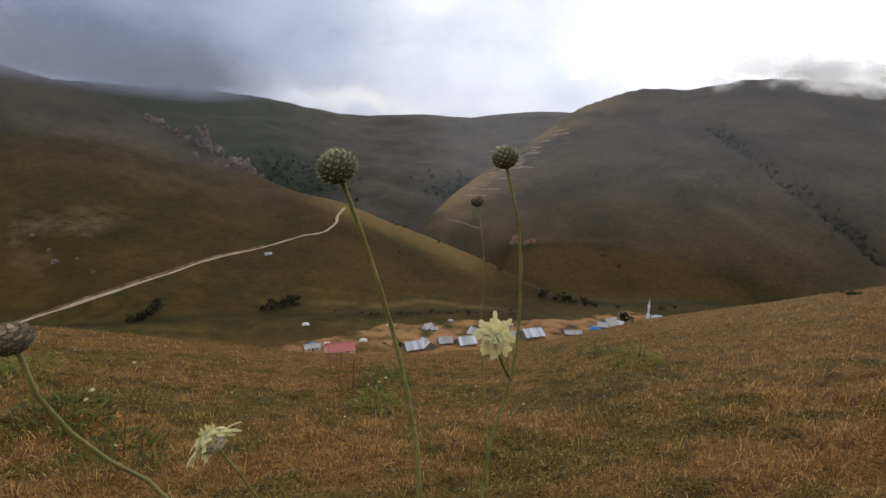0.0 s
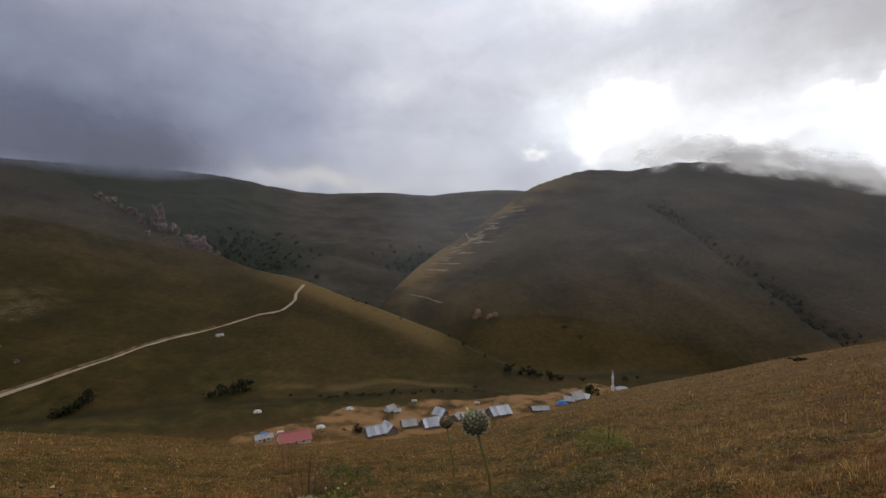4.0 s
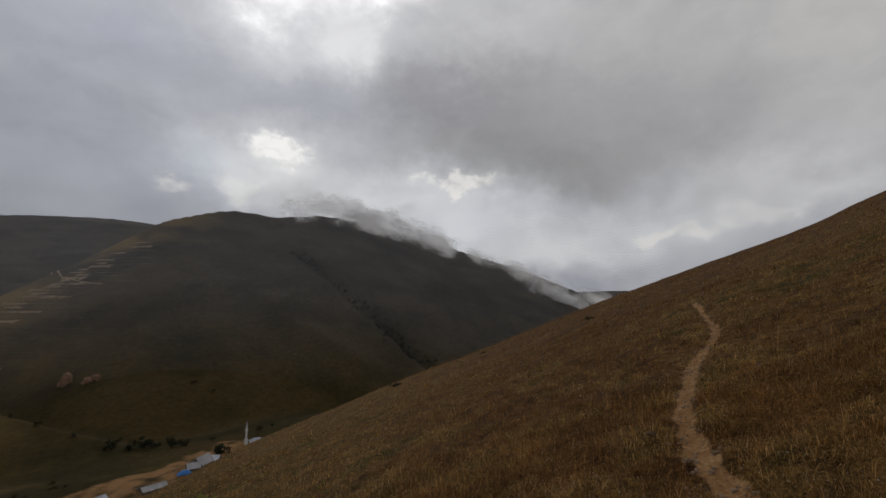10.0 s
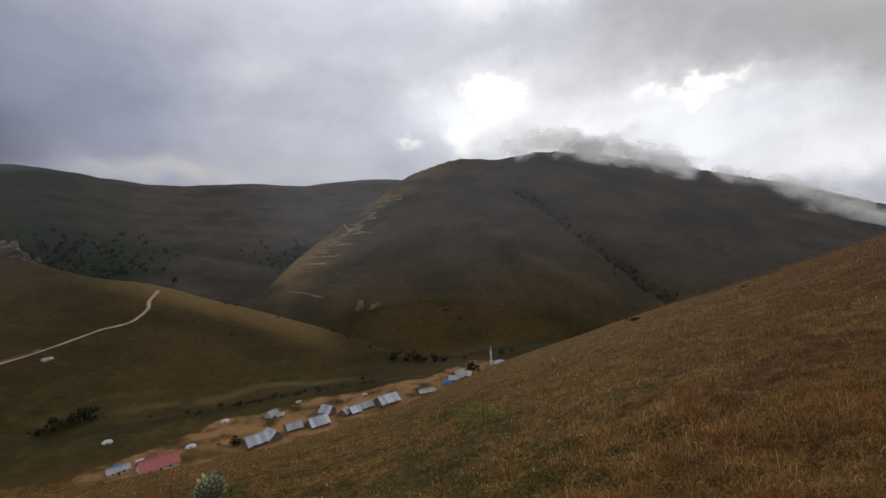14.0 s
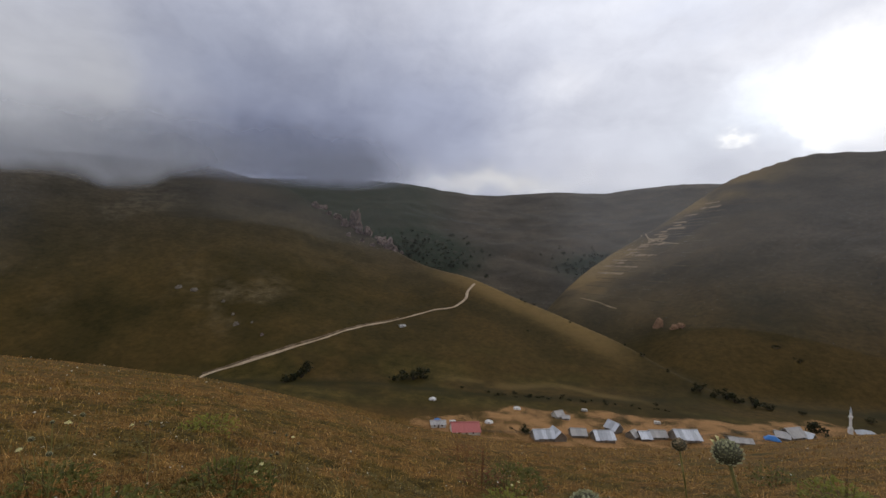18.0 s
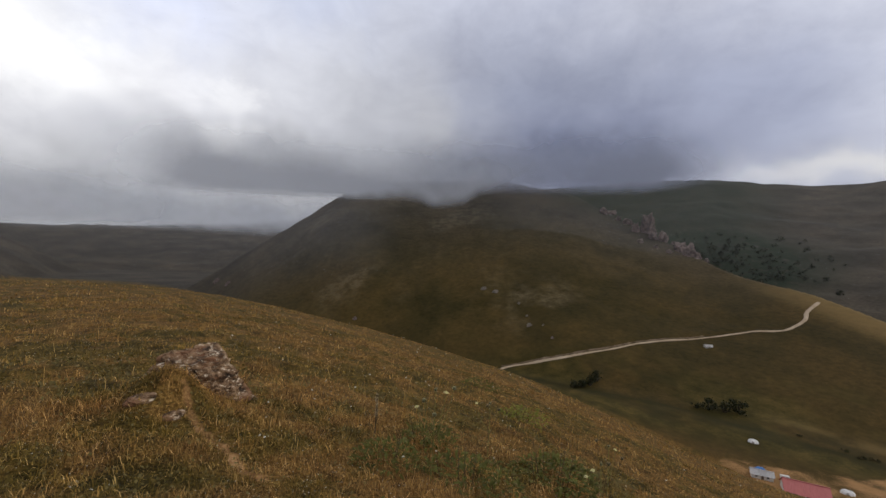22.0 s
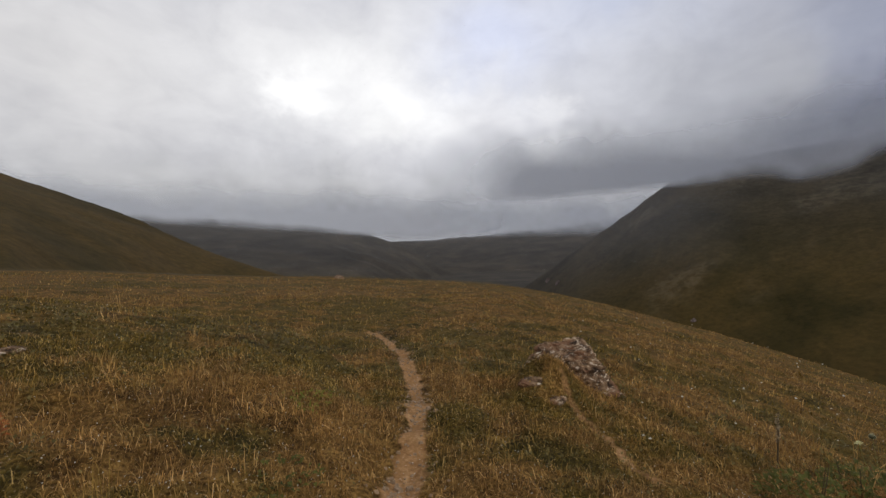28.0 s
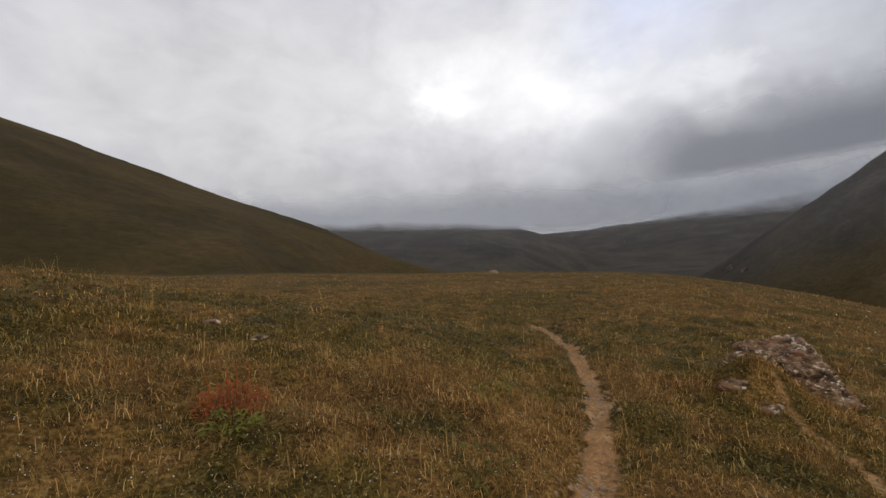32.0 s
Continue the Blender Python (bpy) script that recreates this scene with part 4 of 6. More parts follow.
def mosque():
    x, y = polar(-27.4, 322)
    z = drop(x, y)
    t = holder("mosque", x, y, z - 2.6, -26.9 + 8, "small white mosque with grey hipped roof beside its minaret", "mosque", "", 0.72)
    part("hall", box(bmesh.new(), -5.5, -4.5, -2, 5.5, 4.5, 4.2, 0.05), MARBLE, t)
    bm = bmesh.new()
    e = [bm.verts.new(c) for c in ((-6.1, -5.1, 4.2), (6.1, -5.1, 4.2), (6.1, 5.1, 4.2), (-6.1, 5.1, 4.2))]
    top = [bm.verts.new(c) for c in ((-2.2, 0, 6.9), (2.2, 0, 6.9))]
    bm.faces.new(e[::-1])
    for f in ((e[0], e[1], top[1], top[0]), (e[1], e[2], top[1]), (e[2], e[3], top[0], top[1]), (e[3], e[0], top[0])):
        bm.faces.new(f)
    part("roof", bm, LEAD, t)
    for fx in (-3.6, -1.2, 1.2, 3.6):
        win = part("window", box(bmesh.new(), fx - 0.45, -4.56, 1.2, fx + 0.45, -4.45, 3.1), GLASS, t)
        part("sill", box(bmesh.new(), fx - 0.6, -4.66, 1.05, fx + 0.6, -4.52, 1.2), MARBLE, win)
    # the minaret
    x, y = polar(-26.3, 316)
    m = holder("minaret", x, y, drop(x, y), 0, "slender white minaret with one balcony and a pointed cap", "minaret", "", 0.78)
    part("base", box(bmesh.new(), -1.1, -1.1, -2, 1.1, 1.1, 4.0, 0.08), MARBLE, m)

    def drum(name, z0, z1, r0, r1, mat):
        bm = bmesh.new()
        bmesh.ops.create_cone(bm, cap_ends=True, segments=16, radius1=r0, radius2=r1, depth=z1 - z0, matrix=pose(0, 0, (z0 + z1) / 2))
        return part(name, bm, mat, m)

    drum("foot_taper", 4.0, 5.0, 1.1, 0.78, MARBLE)
    drum("shaft", 5.0, 10.2, 0.78, 0.74, MARBLE)
    b = drum("balcony", 10.2, 10.8, 0.8, 1.25, MARBLE)
    drum("parapet", 10.8, 11.6, 1.25, 1.25, MARBLE).parent = b
    drum("upper_shaft", 11.6, 14.2, 0.62, 0.6, MARBLE)
    drum("cap", 14.2, 17.6, 0.78, 0.04, LEAD)
    drum("finial", 17.6, 18.4, 0.05, 0.02, LEAD)


mosque()

# ---- bushes, crags and low cloud on the hills ----
def leafage(name, dark, light, scale=3.0, through_light=0.25):
    """Leaves that differ a little from one another."""
    m, n = material(name)
    r = n.node("ShaderNodeNewGeometry").outputs["Random Per Island"]
    where = n.node("ShaderNodeNewGeometry").outputs["Position"]
    spot = n.noise(where, scale, 4.0).outputs[0]
    col = n.mix(n.math("MULTIPLY_ADD", r, 0.6, n.math("MULTIPLY", n.range(spot, 0.3, 0.7), 0.4)), dark, light)
    finish(n, col, 0.7, spec=0.2, through_light=through_light)
    return m


BARK = plain("bark", (0.035, 0.028, 0.02), (0.09, 0.07, 0.05), 6.0, 0.9, 0.6, 0.02, stretch=(1, 1, 0.3))
DARKLEAF = leafage("dark_leaves", (0.010, 0.013, 0.005), (0.032, 0.036, 0.012), 0.6)
rng = np.random.default_rng(7)


def foliage(centres, radii, count, leaf, flat=0.8):
    """Many small tilted leaf sprays scattered through balls."""
    c, r = np.asarray(centres, float), np.asarray(radii, float)
    k = rng.choice(len(c), count, p=r**2 / (r**2).sum())
    d = rng.normal(size=(count, 3))
    d /= np.linalg.norm(d, axis=1)[:, None]
    p = c[k] + d * (r[k] * rng.uniform(0.45, 1.08, count))[:, None] * (1, 1, flat)
    u = rng.normal(size=(count, 3))
    u /= np.linalg.norm(u, axis=1)[:, None]
    w = np.cross(u, d + 0.4 * rng.normal(size=(count, 3)))
    w /= np.linalg.norm(w, axis=1)[:, None] + 1e-9
    s = (leaf * rng.uniform(0.6, 1.4, count))[:, None]
    v = np.stack([p - u * s, p + w * s * 0.55, p + u * s, p - w * s * 0.55], 1).reshape(-1, 3)
    return v, np.arange(count * 4).reshape(-1, 4)


def bush(a, r, size, label, tall=1.0, where=None, mat=None, count=260):
    x, y = where or polar(a, r)
    z = drop(x, y)
    t = holder("bush", x, y, z - 0.15 * size, float(rng.uniform(0, 360)), label, "bush", "bushes of the valley")
    n_c = int(rng.integers(5, 9))
    c = np.c_[rng.normal(0, 0.38, n_c), rng.normal(0, 0.30, n_c), rng.uniform(0.35, 0.95, n_c) * tall] * size
    rr = rng.uniform(0.22, 0.42, n_c) * size
    for p, q in list(zip(c, rr))[:4]:
        part("limb", tube(bmesh.new(), [(0, 0, 0), tuple(p * (0.5, 0.5, 0.45)), tuple(p)], [0.07 * size, 0.045 * size, 0.015 * size], 5), BARK, t)
    v, q = foliage(c, rr, count, size * 0.09)
    sheet("crown", v, q, [], mat or DARKLEAF, False).parent = t
    return t


for a, up, size, tall in ((34.3, -14.6, 7.5, 0.9), (36.2, -15.0, 6.0, 0.7), (33.4, -13.9, 6.0, 1.3), (35.2, -14.9, 7.0, 0.7), (21.6, -14.9, 6.5, 1.0), (20.2, -14.9, 7.0, 1.0), (18.9, -14.7, 6.5, 1.2), (22.8, -15.0, 4.5, 0.8)):
    bush(a, 0, size, "dark rounded thicket at the foot of the slope", tall, sight(a, up))
for a, up, size in ((-13.8, -12.85, 6.0), (-15.2, -13.2, 4.4), (-16.4, -13.2, 6.5), (-17.2, -13.4, 6.0), (-19.0, -13.5, 6.0), (-20.0, -13.5, 4.5), (-27.6, -12.9, 3.2), (-29.0, -12.6, 2.6), (-22.8, -13.4, 2.4)):
    bush(a, 0, size, "dark green bush along the stream", 1.0, sight(a, up))
for a, up, size in ((10.4, -16.0, 2.2), (9.0, -16.2, 2.6), (7.0, -15.9, 3.0), (5.0, -16.1, 3.0), (3.6, -16.0, 2.0), (1.0, -15.6, 2.2), (-4, -15.6, 2.4), (-9.5, -15.1, 2.0), (13.8, -15.6, 2.0), (-1.5, -15.9, 1.8)):
    bush(a, 0, size, "low dark bush on the stream bank", 0.7, sight(a, up), count=140)
for k in range(16):
    a = 9.5 - 1.35 * k + 0.5 * math.sin(3.1 * k)
    bush(a, 0, 1.6 + 0.9 * abs(math.sin(1.7 * k)), "low dark bush in the hedge of the stream", 0.55, sight(a, -16.25 + 0.045 * k + 0.12 * math.sin(2.3 * k)), count=110)
bush(5.9, 216, 4.6, "olive bush beside the yard fence", 0.7)
bush(-23.7, 300, 6.0, "dark tree group behind the last house", 0.9, count=420)
for a, up, size in ((-20.5, -7.35, 3.6), (-22.5, -8.45, 4.0), (6.0, -4.6, 3.0), (4.9, -4.9, 3.0), (6.6, -4.3, 2.6), (-6.0, -8.9, 3.0), (-8.0, -9.9, 3.2), (-10.6, -11.3, 3.0), (0.4, -6.8, 2.4), (5.5, -8.3, 2.4), (20.0, 0.0, 5.0), (19.0, -0.2, 4.0), (21.5, 0.6, 4.0)):
    bush(a, 0, size, "lone dark bush on the open hillside", 0.9, sight(a, up), count=140)
for a, r, size in ((-43.95, 56, 0.8), (-55, 60, 0.5), (-68, 34, 0.45)):
    bush(a, r, size, "low dark juniper on the dry slope", 0.45, count=300)

# far woods in the head of the valley, and thin scrub in the gullies of the right-hand mountain
tree_v, tree_q = [], []
for k in range(560):
    if k < 260:
        a, r = rng.normal(20.5, 4.0), rng.normal(935, 80)
    elif k < 350:
        a, r = rng.normal(-1.5, 2.2), rng.normal(900, 60)
    else:
        u = rng.uniform()
        k_at = int(u * (len(GULLY) - 1))
        a, r = (float(q) for q in bearing(*GULLY[k_at]))
        a, r = a + rng.normal(0, 0.5), r + rng.normal(0, 9)
    x, y = polar(a, r)
    s = rng.uniform(2.0, 5.5) * (0.5 if k >= 350 else 1.0)
    v, q = foliage([(x, y, drop(x, y) + s * 0.6)], [s], 26, s * 0.36, 1.1)
    tree_q.append(q + 4 * 26 * len(tree_v)), tree_v.append(v)
tagged(sheet("woodland", np.concatenate(tree_v), np.concatenate(tree_q), [], DARKLEAF, False), "dark scattered woodland high in the valley head", "trees", kind="stuff")

CRAG = plain("weathered_crag", (0.085, 0.068, 0.062), (0.25, 0.19, 0.165), 0.16, 0.9, 0.9, 0.8, detail=8.0)
SCAR = plain("bare_earth_scar", (0.17, 0.095, 0.050), (0.32, 0.19, 0.11), 0.3, 0.95, 0.6, 0.4)


def crag(name, x, y, wide, high, mat, label, category, group="", seed=0, lean=0.0, sink=0.25, blunt=False):
    """A jagged pillar of rock."""
    z = drop(x, y)
    bm = bmesh.new()
    bmesh.ops.create_icosphere(bm, subdivisions=4, radius=1.0)
    for v in bm.verts:
        p = v.co.copy()
        lump = noise.fractal(p * 1.6 + Vector((seed * 3.1, seed, 0)), 0.6, 2.0, 5)
        crack = abs(noise.noise(Vector((p.x * 3.2 + seed, p.y * 3.2, p.z * 0.7))))
        k = 1 + 0.42 * lump - 0.5 * (0.25 - min(crack, 0.25))
        v.co = Vector((p.x * k * wide / 2, p.y * k * wide / 2, max(p.z, -0.4) * high * (1 + 0.35 * lump) + lean * p.z))
        if blunt:
            # broken blocks with steep sides and notched tops
            notch = noise.voronoi(Vector((p.x * 1.5 + seed * 1.7, p.y * 1.5, 0.0)))[0][0]
            side = 1.0 / max(0.35, max(abs(p.x), abs(p.y)))
            v.co.x, v.co.y = v.co.x * (0.6 + 0.3 * side), v.co.y * (0.6 + 0.3 * side)
            v.co.z *= 0.55 + 0.7 * notch
        else:
            v.co.xy *= 1.0 - 0.35 * max(p.z, 0)
    ob = part(name, bm, mat)
    ob.matrix_world = pose(x, y, z - high * sink, 0, 0, seed * 57 % 360)
    return tagged(ob, label, category, group)


for k, (a, up, wide, high) in enumerate(((33.6, 6.4, 14, 12), (32.6, 6.3, 22, 15), (31.9, 5.6, 9, 9), (30.8, 5.2, 16, 11), (29.9, 4.3, 12, 17), (28.6, 4.3, 24, 26), (28.0, 3.5, 12, 12), (26.9, 3.3, 15, 14), (25.7, 2.9, 11, 9), (25.0, 2.2, 20, 17), (24.1, 1.7, 17, 15), (23.3, 1.4, 9, 8), (22.4, 1.1, 10, 6), (27.6, 2.4, 7, 6), (26.2, 1.9, 8, 5), (29.3, 3.0, 8, 6))):
    x, y = sight(a, up)
    crag("rock_crag", x, y, wide, high, CRAG, "reddish grey rock pillar on the ridge", "crag", "crags of the ridge", k + 1, blunt=True)
for k, (a, up, wide, high) in enumerate(((-9.6, -6.3, 11, 10), (-11.2, -6.3, 9, 7), (-11.9, -6.1, 7, 8))):
    x, y = sight(a, up)
    crag("earth_scar", x, y, wide, high, SCAR, "bare orange earth scar on the dark slope", "earth scar", "earth scars", k + 21, sink=0.62, blunt=True)
for k, (a, up, wide, high) in enumerate(((41.9, -8.2, 5, 3.5), (42.3, -7.0, 3, 2), (43.4, -5.5, 3.5, 1.8), (40.2, -8.0, 2.5, 1.5), (46.5, -4.2, 8, 3), (48.0, -3.9, 7, 3), (80.8, -4.4, 12, 9), (79.6, -4.7, 9, 7), (64.5, -8.6, 5, 3), (39.0, -9.5, 3, 2))):
    x, y = sight(a, up)
    crag("rock_outcrop", x, y, wide, high, CRAG if k > 5 else plain("pale_outcrop", (0.10, 0.085, 0.065), (0.22, 0.19, 0.155), 0.3, 0.9, 0.8, 0.4), "pale rock outcrop in the mountain slope", "outcrop", "outcrops of the slope", k + 41, sink=0.4)

# low cloud: thin veils of mist hanging about the hilltops, one behind another
def mist(name, tint, lit, size=0.0042, torn=0.45, detail=9.0, ragged=0.0):
    m, n = material(name)
    where = n.node("ShaderNodeNewGeometry").outputs["Position"]
    thick = n.node("ShaderNodeAttribute", attribute_name="mist_cover").outputs["Fac"]
    puff = n.noise(n.vec("MULTIPLY", where, (1, 1, 1.3)), size, detail, 0.58, 0.2).outputs[0]
    wisps = n.range(puff, 0.28, 0.70, torn, 1.2)
    if ragged:
        # thin parts break up into shreds
        uneven = n.math("MULTIPLY", n.math("MULTIPLY", n.math("SUBTRACT", puff, 0.5), ragged), n.range(thick, 0.0, 0.35))
        thick = n.math("ADD", thick, uneven, clamp=True)
    cover = n.math("MINIMUM", n.math("MULTIPLY", thick, wisps, clamp=True), 0.985)
    d = n.node("ShaderNodeBsdfDiffuse", (tint,))
    t = n.node("ShaderNodeBsdfTranslucent", (tint,))
    body = n.node("ShaderNodeMixShader", (lit, d.outputs[0], t.outputs[0])).outputs[0]
    clear = n.node("ShaderNodeBsdfTransparent").outputs[0]
    n.node("ShaderNodeOutputMaterial", (n.node("ShaderNodeMixShader", (cover, clear, body)).outputs[0],))
    return m


MIST = mist("grey_mist", (0.70, 0.73, 0.79, 1), 0.5, 0.0042, 0.85, 9.0, 0.9)
MIST_CONE = mist("heavy_grey_mist", (0.60, 0.63, 0.69, 1), 0.5, 0.0042, 0.85, 9.0, 0.9)
MIST_DARK = mist("dark_mist", (0.38, 0.415, 0.53, 1), 0.5, 0.0042, 0.85, 9.0, 0.9)
MIST_WHITE = mist("white_mist", (0.98, 0.98, 0.98, 1), 0.9, 0.008, 0.45, 4.0)


def cloud_bank(a0, a1, far, low, full, top, most, mat, seed, label):
    """A hanging veil of cloud: clear at its foot, thickest at full, thin again at its top (degrees up, by bearing)."""
    na, nh = 180, 60
    aa, uu = np.meshgrid(np.linspace(a0, a1, na), np.linspace(0, 1, nh), indexing="ij")
    lo, fu, hi = low(aa), full(aa), top(aa)
    up = lo + (hi - lo) * uu
    up[:, -1], up[:, 0] = 65.0, lo[:, 0] - 20
    aa[0], aa[-1] = a0 - 25, a1 + 25
    r = far(aa) + 40 * uu
    x, y = FOOT[0] - np.sin(np.radians(aa)) * r, FOOT[1] + np.cos(np.radians(aa)) * r
    sway = 0.42 * fractal(aa * 0.22, uu * 2.0, 4, seed + 3) + 0.25 * fractal(aa * 0.8, uu * 6.0, 3, seed + 5)
    v = np.stack([x, y, np.tan(np.radians(up)) * r], -1).reshape(-1, 3)
    i, j = np.meshgrid(np.arange(na - 1), np.arange(nh - 1), indexing="ij")
    ob = sheet("low_cloud", v, np.stack([i * nh + j, i * nh + j + 1, (i + 1) * nh + j + 1, (i + 1) * nh + j], -1), [], mat)
    seen = up + sway * np.minimum(1.0, 3 * uu)
    cover = step(seen, lo, fu) * step(seen, hi - 0.05 * (hi - lo), fu) * step(uu, 1.0, 0.8) * step(uu, 0.02, 0.10) * step(aa, a0, a0 + 0.3 * (a1 - a0)) * step(aa, a1, a1 - 0.3 * (a1 - a0))
    layer = ob.data.attributes.new("mist_cover", "FLOAT", "POINT")
    layer.data.foreach_set("value", (most * cover).astype(np.float32).ravel())
    return tagged(ob, label, "cloud", "low clouds", "stuff")


def level(v):
    return lambda a: v + 0 * a


BASE = curve([(22, 9.6), (30, 9.0), (36, 8.6), (41, 8.7), (46, 8.2), (49, 7.6), (51.5, 6.2), (55, 5.6), (57.5, 6.3), (60, 6.4), (63, 6.1), (66, 6.0), (72, 5.6), (84, 5.0)])
cloud_bank(36, 98, level(560), BASE, lambda a: BASE(a) + 2.3, level(17), 1.0, MIST_CONE, 200, "grey low cloud hiding the mountain top")
HEAD_BASE = curve([(2, 11.0), (18, 9.8), (24, 8.8), (32, 8.0), (60, 7.8)])
cloud_bank(17, 64, level(690), HEAD_BASE, lambda a: HEAD_BASE(a) + 2.6, level(19), 0.92, MIST_DARK, 240, "dark low cloud on the valley head")
SPUR_BASE = curve([(70, 1.6), (82, 1.2), (98, 0.2), (104, 1.0), (114, 1.7), (127, 2.4), (160, 5)])
cloud_bank(76, 168, level(950), SPUR_BASE, lambda a: SPUR_BASE(a) + 1.9, level(9), 1.0, MIST, 260, "grey low cloud over the far spur")
cloud_bank(56, 114, level(1900), level(0.8), level(2.8), level(8), 1.0, MIST, 290, "grey low cloud over the far ridge")


def puff(a, drop_deg, wide, high, most, seed, mat, before=170):
    """A torn cloud lying against the mountain crest."""
    na = 70
    uu, ww = np.meshgrid(np.linspace(-1, 1, na), np.linspace(-1, 1, na), indexing="ij")
    aa = a + uu * wide
    r = RIGHT_FAR(aa) - before
    up = RIGHT_RISE(aa) - drop_deg + ww * high
    x, y = FOOT[0] - np.sin(np.radians(aa)) * r, FOOT[1] + np.cos(np.radians(aa)) * r
    v = np.stack([x, y, np.tan(np.radians(up)) * r], -1).reshape(-1, 3)
    i, j = np.meshgrid(np.arange(na - 1), np.arange(na - 1), indexing="ij")
    ob = sheet("low_cloud", v, np.stack([i * na + j, i * na + j + 1, (i + 1) * na + j + 1, (i + 1) * na + j], -1), [], mat)
    torn = np.hypot(uu, ww) + 0.34 * fractal(uu * wide * 0.45 + seed, ww * high * 0.7, 4, seed)
    layer = ob.data.attributes.new("mist_cover", "FLOAT", "POINT")
    layer.data.foreach_set("value", (most * step(torn, 1.0, 0.05) * step(np.maximum(np.abs(uu), np.abs(ww)), 1.0, 0.8)).astype(np.float32).ravel())
    return tagged(ob, "white torn cloud spilling over the mountain crest", "cloud", "low clouds", "stuff")


MIST_GREY = mist("bright_grey_mist", (0.97, 0.97, 0.98, 1), 0.97, 0.006, 0.6, 3.0)
for k, (a, down, wide, high, most, mat) in enumerate((
    (-36, -1.0, 9.0, 2.2, 0.8, MIST_GREY), (-42, -0.6, 8.0, 2.2, 1.0, MIST_GREY), (-48, -0.3, 6.0, 2.2, 1.0, MIST_GREY),
    (-54, 0.1, 3.0, 1.2, 0.8, MIST_WHITE), (-57.5, 0.2, 3.2, 1.3, 0.9, MIST_WHITE), (-60.5, 0.5, 3.4, 1.7, 1.0, MIST_WHITE), (-63, 1.1, 3.2, 1.7, 1.0, MIST_WHITE), (-65.5, 1.4, 3.0, 1.8, 1.0, MIST_WHITE), (-70, 0.2, 4.4, 1.6, 0.95, MIST_WHITE))):
    puff(a, down, wide, high, most, 31 + 7 * k, mat, 170 + 12 * k)


def haze(a0, a1, r, low, high, most, mat, label):
    """Thin valley haze in front of a mountain side, denser towards its top."""
    na, nh = 90, 40
    aa, uu = np.meshgrid(np.linspace(a0, a1, na), np.linspace(0, 1, nh), indexing="ij")
    up = low + (high - low) * uu
    x, y = FOOT[0] - np.sin(np.radians(aa)) * r, FOOT[1] + np.cos(np.radians(aa)) * r
    i, j = np.meshgrid(np.arange(na - 1), np.arange(nh - 1), indexing="ij")
    v = np.stack([x, y, np.tan(np.radians(up)) * r], -1).reshape(-1, 3)
    ob = sheet("valley_haze", v, np.stack([i * nh + j, i * nh + j + 1, (i + 1) * nh + j + 1, (i + 1) * nh + j], -1), [], mat)
    layer = ob.data.attributes.new("mist_cover", "FLOAT", "POINT")
    cover = most * step(uu, 0.0, 0.75) * step(uu, 1.0, 0.85) * step(aa, a0, a0 + 9) * step(aa, a1, a1 - 9)
    layer.data.foreach_set("value", cover.astype(np.float32).ravel())
    return tagged(ob, label, "haze", "", "stuff")


HAZE = mist("thin_haze", (0.80, 0.84, 0.92, 1), 0.6, 0.002, 0.85)
haze(-92, 6, 440, -14, 16, 0.075, HAZE, "thin bluish haze before the terraced mountain")
haze(58, 140, 520, -6, 8, 0.08, HAZE, "thin bluish haze before the far ridges")
haze(-18, 52, 640, -8, 15, 0.05, HAZE, "thin bluish haze in the valley head")

bush(-24.7, 292, 3.4, "large dark bush beside the last house")
bush(-23.8, 300, 2.0, "dark round bush behind the last house", 1.3)
# ---- the meadow near the walker ----
LIMESTONE, n = material("lichened_limestone")
at = n.node("ShaderNodeTexCoord").outputs["Object"]
c1, c2, c3 = (n.noise(n.vec("MULTIPLY", at, (1.0, 0.8, 1.7)), s, 7.0, 0.65).outputs[0] for s in (2.2, 8.0, 15.0))
base = n.ramp(c2, [(0.38, (0.026, 0.018, 0.012)), (0.47, (0.12, 0.080, 0.052)), (0.58, (0.27, 0.20, 0.14)), (0.70, (0.40, 0.33, 0.25))])
base = n.mix(n.math("MULTIPLY", n.range(c1, 0.50, 0.60), 0.7), base, (0.20, 0.105, 0.062))
base = n.mix(n.math("MULTIPLY", n.range(c3, 0.56, 0.60), n.range(c1, 0.58, 0.46)), base, (0.62, 0.60, 0.55))
base = n.mix(1.0, base, (1.08, 0.93, 0.76), "MULTIPLY")
finish(n, base, 0.9, n.math("MULTIPLY_ADD", c2, 1.0, n.math("MULTIPLY", c3, 0.5)), 1.0, 0.05)


